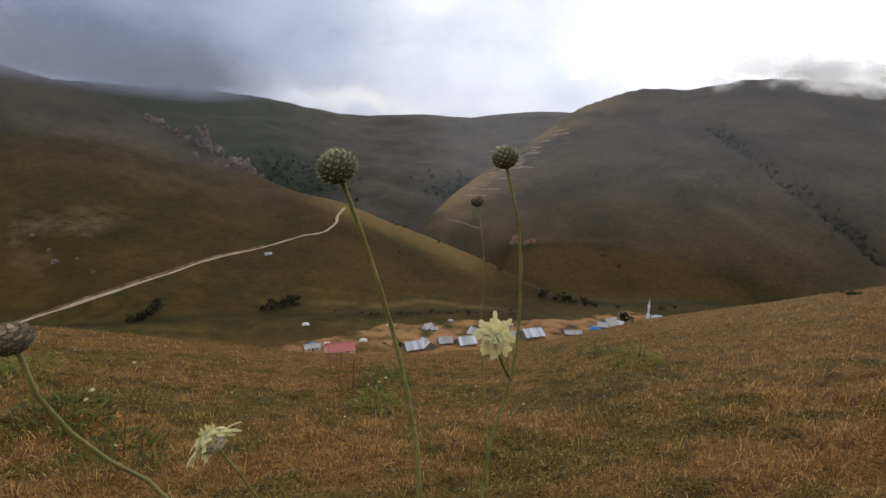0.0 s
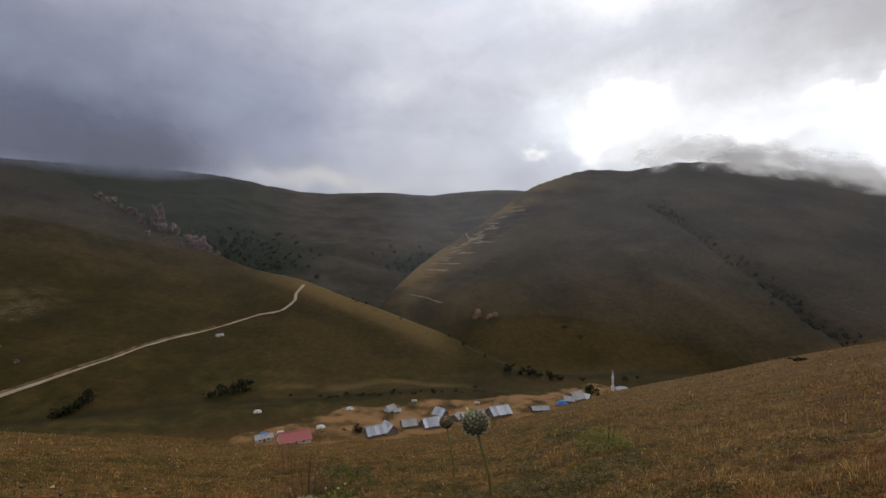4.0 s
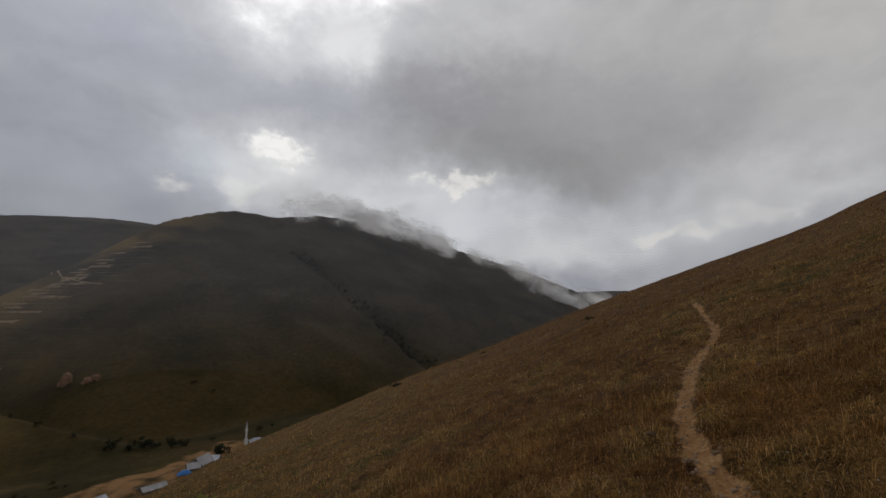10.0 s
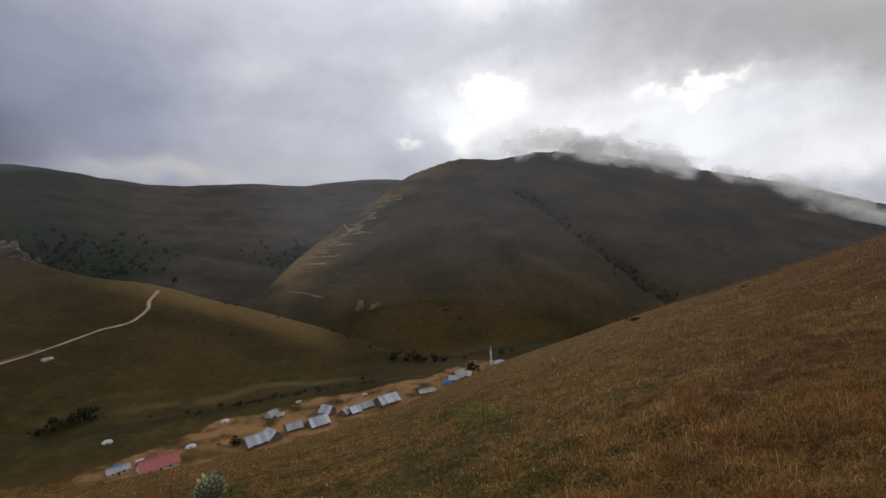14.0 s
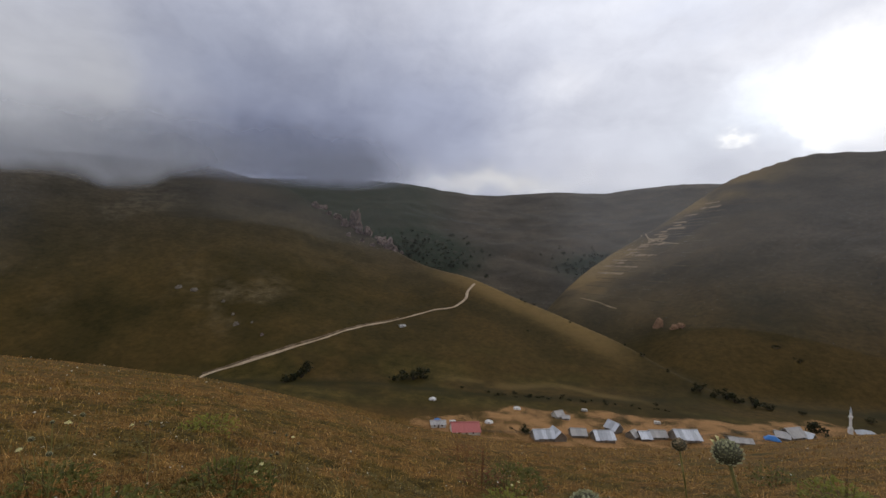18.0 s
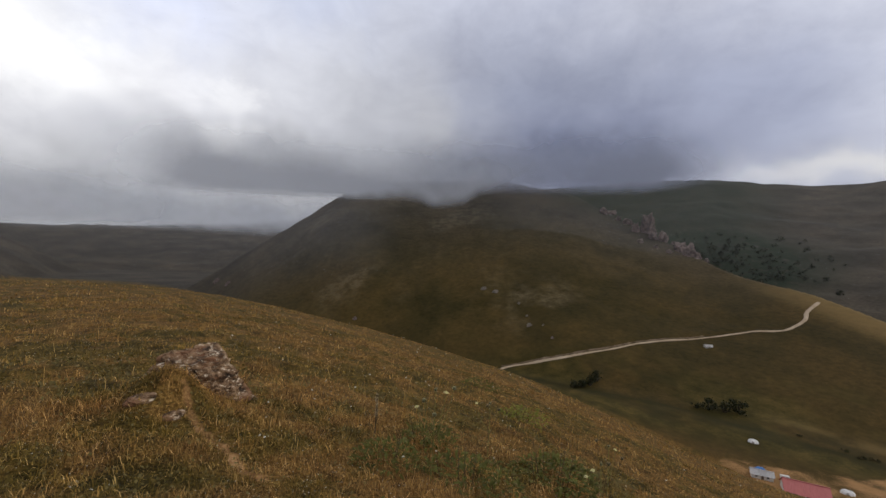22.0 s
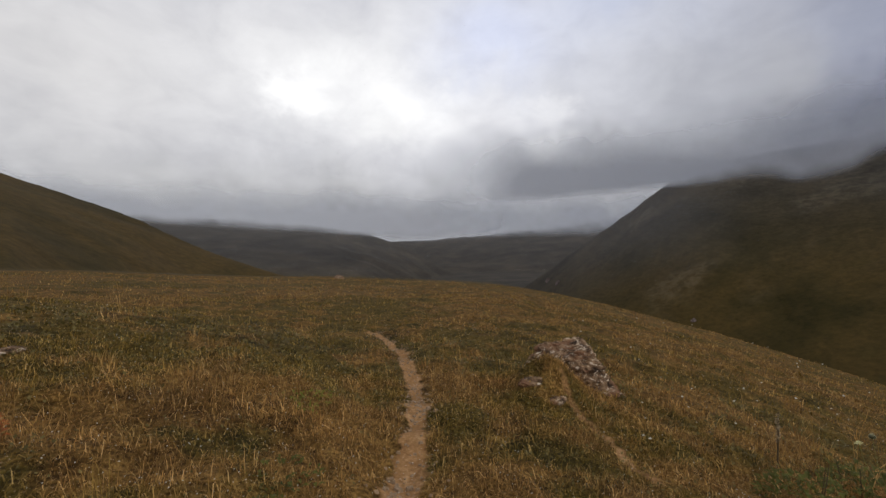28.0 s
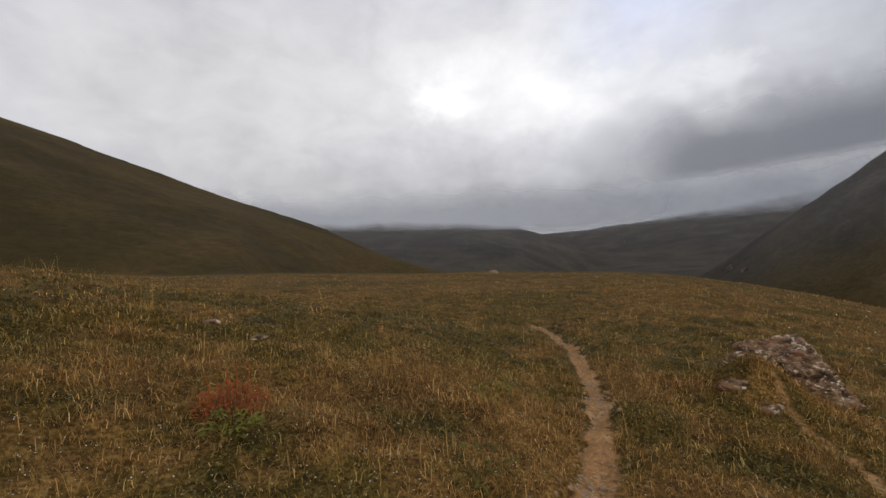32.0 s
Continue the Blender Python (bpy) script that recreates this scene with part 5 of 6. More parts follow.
def boulder(name, x, y, size, seed, label, turn=0.0, sink=0.3, detail=5, planes=()):
    """A broken block of limestone, bounded by flat faces and split by ledges and cracks."""
    bm = bmesh.new()
    bmesh.ops.create_icosphere(bm, subdivisions=detail, radius=1.0)
    o = Vector((seed * 5.7, seed * 2.3, seed))
    faces = [(Vector(f[:3]).normalized(), f[3]) for f in planes]
    for v in bm.verts:
        p = v.co.copy()
        big = noise.fractal(p * 1.1 + o, 0.7, 2.0, 4)
        cell = noise.voronoi(p * 3.4 + o)[0]
        crack = min(cell[1] - cell[0], 0.16) / 0.16
        chip = noise.voronoi(p * 7.5 + o)[0]
        fine = noise.fractal(p * 9.0 + o, 0.6, 2.0, 4)
        reach = min([1.0] + [d / max(p.dot(f), 1e-3) for f, d in faces if p.dot(f) > 0.05])
        k = reach * (1 + 0.10 * big + 0.12 * (cell[0] - 0.35) - 0.07 * (1 - crack) + 0.03 * (chip[0] - 0.3) + 0.02 * fine)
        ledge = 0.035 * math.sin(p.z * 22 + 4 * big + 2 * p.y)
        v.co = Vector((p.x * (k + ledge) * size[0], p.y * (k + ledge) * size[1], p.z * k * size[2]))
    ob = part(name, bm, LIMESTONE)
    ob.matrix_world = pose(x, y, drop(x, y) - size[2] * sink, 0, 0, turn)
    return tagged(ob, label, "rock")


boulder("boulder", -7.12, 0.72, (0.56, 0.72, 0.78), 3, "weathered brown limestone boulder with white and rusty lichen", 8, 0.12, 6, ((0.05, -0.10, 1.0, 0.74), (0.1, 0.83, 0.56, 0.68), (0.8, 0.15, 0.55, 0.76), (0.1, -0.7, 0.7, 0.78), (-0.9, 0.0, 0.4, 0.85)))
boulder("flat_stone", -6.05, 0.30, (0.09, 0.15, 0.05), 14, "flat lichened stone below the boulder", 35, 0.5, 4)
boulder("flat_stone", -6.30, 0.06, (0.12, 0.20, 0.07), 6, "flat pale stone sunk in the turf", 20, 0.5, 4)
boulder("flat_stone", -4.42, -5.87, (0.10, 0.15, 0.08), 7, "small pale stone in the dry grass", 50, 0.2, 4)
boulder("flat_stone", -4.60, -5.21, (0.12, 0.10, 0.05), 8, "small flat stone in the dry grass", 10, 0.2, 4)
boulder("flat_stone", 5.38, 1.13, (0.08, 0.07, 0.05), 9, "small pale stone beside the footpath", 10, 0.2, 4)
boulder("flat_stone", 7.42, 0.31, (0.10, 0.08, 0.06), 10, "small pale stone above the footpath", 40, 0.2, 4)
boulder("flat_stone", -98.5, -32.3, (1.6, 1.2, 1.0), 11, "pale boulder on the brow of the meadow", 40, 0.2, 4)
boulder("flat_stone", -95.0, -31.3, (0.8, 0.7, 0.5), 12, "pale boulder on the brow of the meadow", 40, 0.2, 4)

# pebbles worn out of the paths
PEBBLE = plain("path_pebble", (0.17, 0.11, 0.06), (0.36, 0.25, 0.155), 9.0, 0.9, 0.4, 0.01)
pv, pq = [], []
cube = np.array([(-1, -1, -1), (1, -1, -1), (1, 1, -1), (-1, 1, -1), (-0.6, -0.7, 1), (0.7, -0.6, 1), (0.6, 0.7, 1), (-0.7, 0.6, 1)], float)
cube_f = np.array([(4, 5, 6, 7), (0, 1, 5, 4), (1, 2, 6, 5), (2, 3, 7, 6), (3, 0, 4, 7)])
for line, count in ((PATH_LEFT, 700), (PATH_RIGHT, 500)):
    k = rng.integers(0, len(line) - 1, count)
    p = line[k] + (line[k + 1] - line[k]) * rng.uniform(0, 1, (count, 1)) + rng.normal(0, 0.11, (count, 2))
    z = height(p[:, 0], p[:, 1])
    for (x, y), h in zip(p, z):
        s = rng.uniform(0.004, 0.016) * (2.0 if rng.uniform() < 0.06 else 1.0)
        c, d = math.cos(s * 9999), math.sin(s * 9999)
        v = cube * (s * 1.3, s, s * 0.6)
        pq.append(cube_f + 8 * len(pv))
        pv.append(np.c_[x + c * v[:, 0] - d * v[:, 1], y + d * v[:, 0] + c * v[:, 1], h + s * 0.25 + v[:, 2]])
tagged(sheet("pebbles", np.concatenate(pv), np.concatenate(pq), [], PEBBLE, False), "small pale pebbles on the trodden paths", "pebbles", kind="stuff")

# ---- tall scabious by the walker ----
STEM = plain("green_stem", (0.15, 0.145, 0.040), (0.29, 0.265, 0.090), 40.0, 0.6, 0.2, 0.002, through_light=0.15)
DRYSTEM = plain("dry_brown_stem", (0.055, 0.038, 0.02), (0.12, 0.085, 0.045), 30.0, 0.8, 0.3, 0.002)
BRACT = leafage("seed_bracts", (0.30, 0.31, 0.16), (0.60, 0.60, 0.40), 60.0, 0.15)
CORE = plain("seed_head_core", (0.035, 0.035, 0.018), (0.09, 0.085, 0.045), 150.0, 0.8, 0.5, 0.002)
DARKBRACT = leafage("dark_bracts", (0.12, 0.082, 0.045), (0.58, 0.46, 0.28), 60.0, 0.1)
PETAL = leafage("cream_petals", (0.70, 0.64, 0.27), (0.84, 0.80, 0.47), 50.0, 0.35)


def dome_points(count, low=-0.55):
    k = np.arange(count)
    z = 1 - (1 - low) * (k + 0.5) / count
    b = k * math.pi * (3 - math.sqrt(5))
    s = np.sqrt(1 - z * z)
    return np.c_[s * np.cos(b), s * np.sin(b), z]


def scales(directions, radius, long, wide, tilt):
    """Pointed scales that stand on a ball, leaning to its top."""
    v, q = [], []
    for d in directions:
        d = Vector(d)
        up = (Vector((0, 0, 1)) - d * d.z)
        up = up.normalized() if up.length > 0.05 else Vector((1, 0, 0))
        side = d.cross(up)
        j = random.uniform(0.8, 1.2)
        b = d * radius * 0.93
        tip = d * (radius + long * j * tilt) + up * long * j * (1 - tilt)
        mid = d * (radius + long * 0.5 * tilt) + up * long * 0.45
        q.append([len(v) + o for o in range(4)])
        v += [b - up * long * 0.3, mid + side * wide * 0.5, tip, mid - side * wide * 0.5]
    return np.array([tuple(p) for p in v]), np.array(q)


def seed_head(parent, place, size, lean, dark=False, petals=False):
    """A round head of dry bracts."""
    m = Matrix.Translation(place) @ lean.to_matrix().to_4x4()
    bm = bmesh.new()
    bmesh.ops.create_icosphere(bm, subdivisions=3, radius=size * 0.46)
    for v in bm.verts:
        v.co.z *= 0.84
    core = part("seed_core", bm, CORE, parent, smooth=True)
    core.matrix_local = m
    v, q = scales(dome_points(46, -0.72), size * 0.42, size * 0.26, size * 0.24, 0.42) if dark else scales(dome_points(84, -0.72), size * 0.44, size * 0.16, size * 0.13, 0.62)
    v[:, 2] *= 0.86
    b = sheet("bract_coat", v, q, [], DARKBRACT if dark else BRACT, False)
    b.parent, b.matrix_parent_inverse = core, Matrix()
    v, q = scales(dome_points(260, -0.5), size * 0.46, size * 0.10, size * 0.010, 0.95)
    v[:, 2] *= 0.88
    h = sheet("bristle_coat", v, q, [], DARKBRACT if dark else BRACT, False)
    h.parent = core
    # a few dark bracts hang below, round the neck
    v, q = scales([(math.cos(b) * 0.75, math.sin(b) * 0.75, -0.66) for b in np.linspace(0, 6.28, 14)[:-1]], size * 0.42, -size * 0.12, size * 0.11, 0.3)
    k = sheet("calyx", v, q, [], DARKBRACT, False)
    k.parent = core
    if petals:
        v, q = scales([(-0.8, 0.1, 0.5), (-0.9, -0.2, 0.3), (-0.75, 0.2, 0.2)], size * 0.46, size * 0.3, size * 0.13, 0.7)
        sheet("petal_tuft", v, q, [], PETAL, False).parent = core
    return core


def blossom(parent, place, size, lean):
    """An open flower head: long petals round the rim, short ones inside."""
    m = Matrix.Translation(place) @ lean.to_matrix().to_4x4()
    bm = bmesh.new()
    bmesh.ops.create_icosphere(bm, subdivisions=2, radius=size * 0.24)
    core = part("flower_core", bm, BRACT, parent, smooth=True)
    core.matrix_local = m
    for ring, (count, r0, long, wide, rise) in enumerate(((8, 0.20, 0.38, 0.13, 0.04), (8, 0.15, 0.26, 0.10, 0.16), (8, 0.09, 0.15, 0.07, 0.24), (6, 0.03, 0.10, 0.05, 0.28))):
        bm = bmesh.new()
        for k in range(count):
            b = 2 * math.pi * (k + 0.5 * ring) / count + random.uniform(-0.12, 0.12)
            for o in (-0.5, 0, 0.5) if ring < 2 else (-0.35, 0.35):
                j = random.uniform(0.75, 1.2) * (1.15 if o == 0 else 0.9)
                bb = b + o * 0.33
                d, s = Vector((math.cos(bb), math.sin(bb), 0)), Vector((-math.sin(bb), math.cos(bb), 0))
                fall = random.uniform(-0.10, 0.05)
                rows = []
                for u, w in ((0.0, 0.25), (0.45, 0.75), (0.8, 1.0), (1.0, 0.55)):
                    p = d * (r0 + long * j * u) + Vector((0, 0, rise + (0.10 * u - 0.22 * u * u) * (1 if ring < 2 else -0.6) + fall * u))
                    rows.append([bm.verts.new((p + s * wide * 0.5 * w * e + Vector((0, 0, -0.02 * abs(e)))) * size) for e in (-1, 0, 1)])
                for x, y in zip(rows[:-1], rows[1:]):
                    for c in (0, 1):
                        bm.faces.new((x[c], x[c + 1], y[c + 1], y[c]))
        part("petal_ring", bm, PETAL, core, smooth=True)
    v, q = scales(dome_points(60, -0.9)[25:], size * 0.24, size * 0.1, size * 0.08, 0.4)
    sheet("bract_coat", v, q, [], DARKBRACT, False).parent = core


def scabious(label, stems, group="tall scabious"):
    """A tall plant: each stem a list of places from top to bottom, with its head."""
    x, y = stems[0][0][-1][0], stems[0][0][-1][1]
    g = drop(x, y)
    t = holder("scabious_plant", x, y, g, 0, label, "flower", group)
    for line, thick, kind, size in stems:
        pts = [Vector(p) - Vector((x, y, g)) for p in line]
        curve_pts = bend([tuple(p) for p in pts], 30)
        part("stem", tube(bmesh.new(), curve_pts, [thick * (0.8 + 0.4 * k / 29) for k in range(30)], 9), STEM if kind != "dark" else DRYSTEM, t, smooth=True)
        if kind:
            up = (Vector(curve_pts[0]) - Vector(curve_pts[2])).normalized()
            lean = up.to_track_quat("Z", "Y")
            if kind == "bloom":
                blossom(t, Vector(curve_pts[0]), size, lean)
            elif kind == "bloom_left":
                blossom(t, Vector(curve_pts[0]), size, Vector((-0.62, 0.25, 0.55)).normalized().to_track_quat("Z", "Y"))
            elif kind == "bloom_front":
                blossom(t, Vector(curve_pts[0]), size, (up * 0.35 + Vector((0.05, -0.85, 0.25))).normalized().to_track_quat("Z", "Y"))
            else:
                seed_head(t, Vector(curve_pts[0]) + up * size * 0.36, size, lean, kind in ("dark", "green_dark", "pale_dark"), kind == "petal")
    return t


GROUND_A, GROUND_B = drop(0.02, 0.40), drop(0.06, 0.50)
scabious("tall scabious with a green round seed head on a bent stem", [([(-0.09, 0.39, 0.006), (-0.081, 0.408, -0.027), (-0.067, 0.422, -0.074), (-0.049, 0.427, -0.133), (-0.03, 0.42, -0.201), (-0.018, 0.41, -0.256), (-0.012, 0.397, -0.304), (0.0, 0.39, -0.7), (0.0, 0.39, GROUND_A)], 0.0029, "green", 0.036)])
scabious("tall scabious with a seed head and a cream blossom", [
    ([(0.076, 0.534, 0.031), (0.092, 0.545, -0.018), (0.103, 0.549, -0.097), (0.104, 0.544, -0.171), (0.091, 0.531, -0.25), (0.071, 0.516, -0.311), (0.059, 0.492, -0.373), (0.05, 0.49, -0.8), (0.05, 0.49, GROUND_B)], 0.0026, "petal", 0.034),
    ([(0.060, 0.445, -0.150), (0.069, 0.465, -0.179), (0.083, 0.50, -0.212), (0.095, 0.53, -0.236)], 0.0016, "bloom_front", 0.040)])
scabious("thin scabious with a small dark seed head", [([(0.056, 0.697, -0.021), (0.069, 0.708, -0.09), (0.075, 0.712, -0.157), (0.072, 0.717, -0.207), (0.078, 0.704, -0.292), (0.086, 0.675, -0.388), (0.087, 0.634, -0.481), (0.09, 0.63, -0.9), (0.09, 0.63, drop(0.09, 0.63))], 0.0016, "pale_dark", 0.023)])
scabious("leaning scabious with a brown seed head", [([(-0.40, 0.398, -0.165), (-0.40, 0.41, -0.21), (-0.386, 0.428, -0.262), (-0.368, 0.448, -0.305), (-0.349, 0.47, -0.34), (-0.322, 0.489, -0.384), (-0.22, 0.50, -0.7), (-0.20, 0.50, drop(-0.20, 0.50))], 0.0029, "green_dark", 0.036)])
scabious("scabious with a drooping cream blossom", [([(-0.193, 0.353, -0.223), (-0.186, 0.365, -0.25), (-0.177, 0.378, -0.276), (-0.167, 0.388, -0.302), (-0.13, 0.40, -0.7), (-0.12, 0.40, drop(-0.12, 0.40))], 0.0015, "bloom_left", 0.042)])


def far_scabious(x, y, high, heads, label, seed):
    """A branching scabious of the meadow."""
    rnd = random.Random(seed)
    z = drop(x, y)
    stems = [([(x, y, z + high), (x + 0.01, y, z + high * 0.6), (x, y, z)], 0.004, "green", 0.035)]
    for k in range(heads):
        b, h = rnd.uniform(0, 6.28), high * rnd.uniform(0.75, 1.08)
        w = rnd.uniform(0.10, 0.22)
        stems.append(([(x + w * math.cos(b), y + w * math.sin(b), z + h), (x + 0.7 * w * math.cos(b), y + 0.7 * w * math.sin(b), z + h * 0.75), (x, y, z + high * rnd.uniform(0.35, 0.5))], 0.0025, rnd.choice(["bloom", "dark", "bloom", "green"]), 0.045))
    scabious(label, stems, "scabious of the meadow")


far_scabious(-4.25, 2.50, 0.95, 5, "branching scabious with cream blossoms in green weeds", 1)
far_scabious(-3.3, 4.1, 0.8, 3, "dry branching scabious in the weeds", 2)
far_scabious(-3.9, 5.2, 0.9, 3, "dry branching scabious beside a leafy weed", 3)
far_scabious(-1.0, 7.0, 0.9, 2, "slender scabious in front of leafy weeds", 4)
far_scabious(-5.2, 4.2, 0.8, 3, "dry scabious on the meadow edge", 5)

# leafy weeds
WEED = leafage("weed_leaves", (0.046, 0.050, 0.009), (0.150, 0.148, 0.028), 4.0)
LIME = leafage("lime_weed_leaves", (0.10, 0.115, 0.015), (0.24, 0.23, 0.035), 4.0)
REDLEAF = leafage("red_weed_leaves", (0.16, 0.045, 0.014), (0.46, 0.13, 0.03), 4.0)
RUST = leafage("rust_stalks", (0.10, 0.04, 0.02), (0.22, 0.085, 0.04), 4.0)


def leaf_cluster(count, spread, high, size, slim=0.45):
    """Folded leaves with a bent midrib on a low mound."""
    b, rad = rng.uniform(0, 6.28, count), np.sqrt(rng.uniform(0, 1, count)) * spread
    base = np.c_[rad * np.cos(b), rad * np.sin(b), rng.uniform(0.1, 1.0, count) * high * (1 - 0.6 * (rad / spread) ** 2)]
    d = np.c_[np.cos(b + rng.normal(0, 0.9, count)), np.sin(b + rng.normal(0, 0.9, count)), rng.uniform(-0.1, 0.7, count)]
    d /= np.linalg.norm(d, axis=1)[:, None]
    s = np.c_[-d[:, 1], d[:, 0], np.zeros(count)]
    up = np.cross(d, s)
    l = (size * rng.uniform(0.6, 1.4, count))[:, None]
    p0, p1, p2 = base, base + d * l * 0.5 + up * l * 0.12, base + d * l - up * l * 0.1
    v = np.stack([p0, p1 + s * l * slim * 0.5 + up * l * 0.08, p2, p1 - s * l * slim * 0.5 + up * l * 0.08, p1], 1).reshape(-1, 3)
    k = np.arange(count)[:, None] * 5
    t = np.concatenate([k + (0, 1, 4), k + (1, 2, 4), k + (2, 3, 4), k + (3, 0, 4)])
    return v, t


def weed(x, y, spread, high, leaf, mat, label, stalks=4, count=260, slim=0.45, stalk_mat=None):
    t = holder("leafy_weed", x, y, drop(x, y), 0, label, "plant", "weeds of the meadow")
    v, f = leaf_cluster(count, spread, high, leaf, slim)
    sheet("leaves", v, [], f, mat, False).parent = t
    for k in range(stalks):
        b, w = rng.uniform(0, 6.28), spread * rng.uniform(0.2, 0.8)
        h = high * rng.uniform(1.1, 2.0)
        part("stalk", tube(bmesh.new(), [(w * 0.7 * math.cos(b), w * 0.7 * math.sin(b), 0), (w * 0.9 * math.cos(b), w * 0.9 * math.sin(b), h * 0.6), (w * math.cos(b), w * math.sin(b), h)], [0.006, 0.004, 0.002], 5), stalk_mat or DRYSTEM, t)
    return t


weed(-4.45, 4.73, 0.6, 0.30, 0.11, WEED, "dark green leafy weed with dry stalks", 9, 520)
weed(-3.1, 3.9, 0.45, 0.24, 0.09, WEED, "green leafy weed among dry grass", 5)
weed(-4.15, 2.9, 0.6, 0.24, 0.09, WEED, "green leafy weed round scabious stems", 4, 380)
weed(-4.7, 2.2, 0.35, 0.25, 0.08, WEED, "small green weed in the grass", 2)
weed(-5.3, 3.2, 0.35, 0.3, 0.09, WEED, "small green weed in dry grass", 2)
weed(-1.47, 11.64, 0.8, 0.6, 0.14, WEED, "broad green weed on the slope", 4, 420)
weed(-1.2, 8.2, 0.5, 0.45, 0.11, LIME, "bright green leafy weed on the slope", 5, 320)
weed(4.91, 10.28, 0.65, 0.5, 0.12, LIME, "yellow green leafy weed on the slope", 5, 420)
weed(5.59, 14.96, 0.7, 0.5, 0.13, WEED, "green weed on the dry slope", 3)
weed(-3.86, 16.37, 0.9, 0.55, 0.10, RUST, "rust brown dock stalks in the grass", 10, 300, 0.3, RUST)
weed(-2.1, 10.2, 0.5, 0.5, 0.09, RUST, "rust brown dried herb", 8, 220, 0.3, RUST)
weed(-8.0, 8.0, 0.6, 0.35, 0.12, LIME, "yellow green patch of herb", 2)
weed(-12.3, 10.4, 0.7, 0.35, 0.12, WEED, "green weed patch on the slope", 2)
weed(-2.80, -3.55, 0.24, 0.24, 0.05, REDLEAF, "low weed with bright red leaves", 6, 460, 0.4, REDLEAF)
weed(-2.55, -3.25, 0.16, 0.14, 0.06, LIME, "small yellow green weed beside red leaves", 1, 90)
weed(-3.2, -1.9, 0.3, 0.10, 0.05, WEED, "low green herb in the turf", 0, 120)
weed(-4.7, -2.3, 0.3, 0.10, 0.05, LIME, "low yellowish herb in the turf", 0, 160)
weed(-3.05, 0.35, 0.35, 0.14, 0.06, WEED, "low green herb beside the path", 0)
weed(-3.4, 1.3, 0.4, 0.2, 0.07, WEED, "green herb patch in the grass", 1)

# a dark dead dock stalk
x, y = -5.6, 2.55
dock = holder("dock_stalk", x, y, drop(x, y), 0, "dead dark brown dock stalk in the grass", "plant")
part("stem", tube(bmesh.new(), [(0, 0, 0), (0.01, 0, 0.3), (0.0, 0.01, 0.62)], [0.008, 0.008, 0.004], 6), DRYSTEM, dock)
v, q = foliage([(0.005, 0.0, 0.3 + 0.045 * k) for k in range(7)], [0.022] * 7, 160, 0.012, 1.2)
sheet("seeds", v, q, [], DARKBRACT, False).parent = dock

# ---- grass ----
GRASS, n = material("dry_grass")
geo = n.node("ShaderNodeNewGeometry")
r, at = geo.outputs["Random Per Island"], geo.outputs["Position"]
arid = n.node("ShaderNodeAttribute", attribute_name="arid").outputs["Fac"]
brown = n.ramp(r, [(0.0, (0.105, 0.055, 0.022)), (0.5, (0.216, 0.143, 0.057)), (0.85, (0.36, 0.235, 0.106)), (1.0, (0.60, 0.45, 0.26))])
green = n.ramp(r, [(0.0, (0.052, 0.042, 0.011)), (0.5, (0.135, 0.105, 0.028)), (0.85, (0.235, 0.178, 0.056)), (1.0, (0.48, 0.38, 0.19))])
mixed = n.range(n.math("ADD", n.math("MULTIPLY", arid, 1.4, clamp=True), n.math("MULTIPLY", n.math("SUBTRACT", n.noise(at, 9.0, 2.0).outputs[0], 0.5), 0.8)), 0.15, 0.85)
blade = n.mix(1.0, n.mix(mixed, green, brown), (1.33, 1.17, 0.85), "MULTIPLY")
# darker and redder blades on the steep side
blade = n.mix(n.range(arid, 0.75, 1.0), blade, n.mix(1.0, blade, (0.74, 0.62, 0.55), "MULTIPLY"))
tone = n.node("ShaderNodeAttribute", attribute_name="tuft").outputs["Fac"]
blade = n.mix(1.0, blade, n.ramp(tone, [(0.0, (0.34, 0.33, 0.31)), (0.5, (0.92, 0.92, 0.92)), (1.0, (1.50, 1.42, 1.34))]), "MULTIPLY")
finish(n, blade, 0.75, spec=0.15, through_light=0.22)

blade_v, blade_t, blade_dry, blade_tone = [], [], [], []


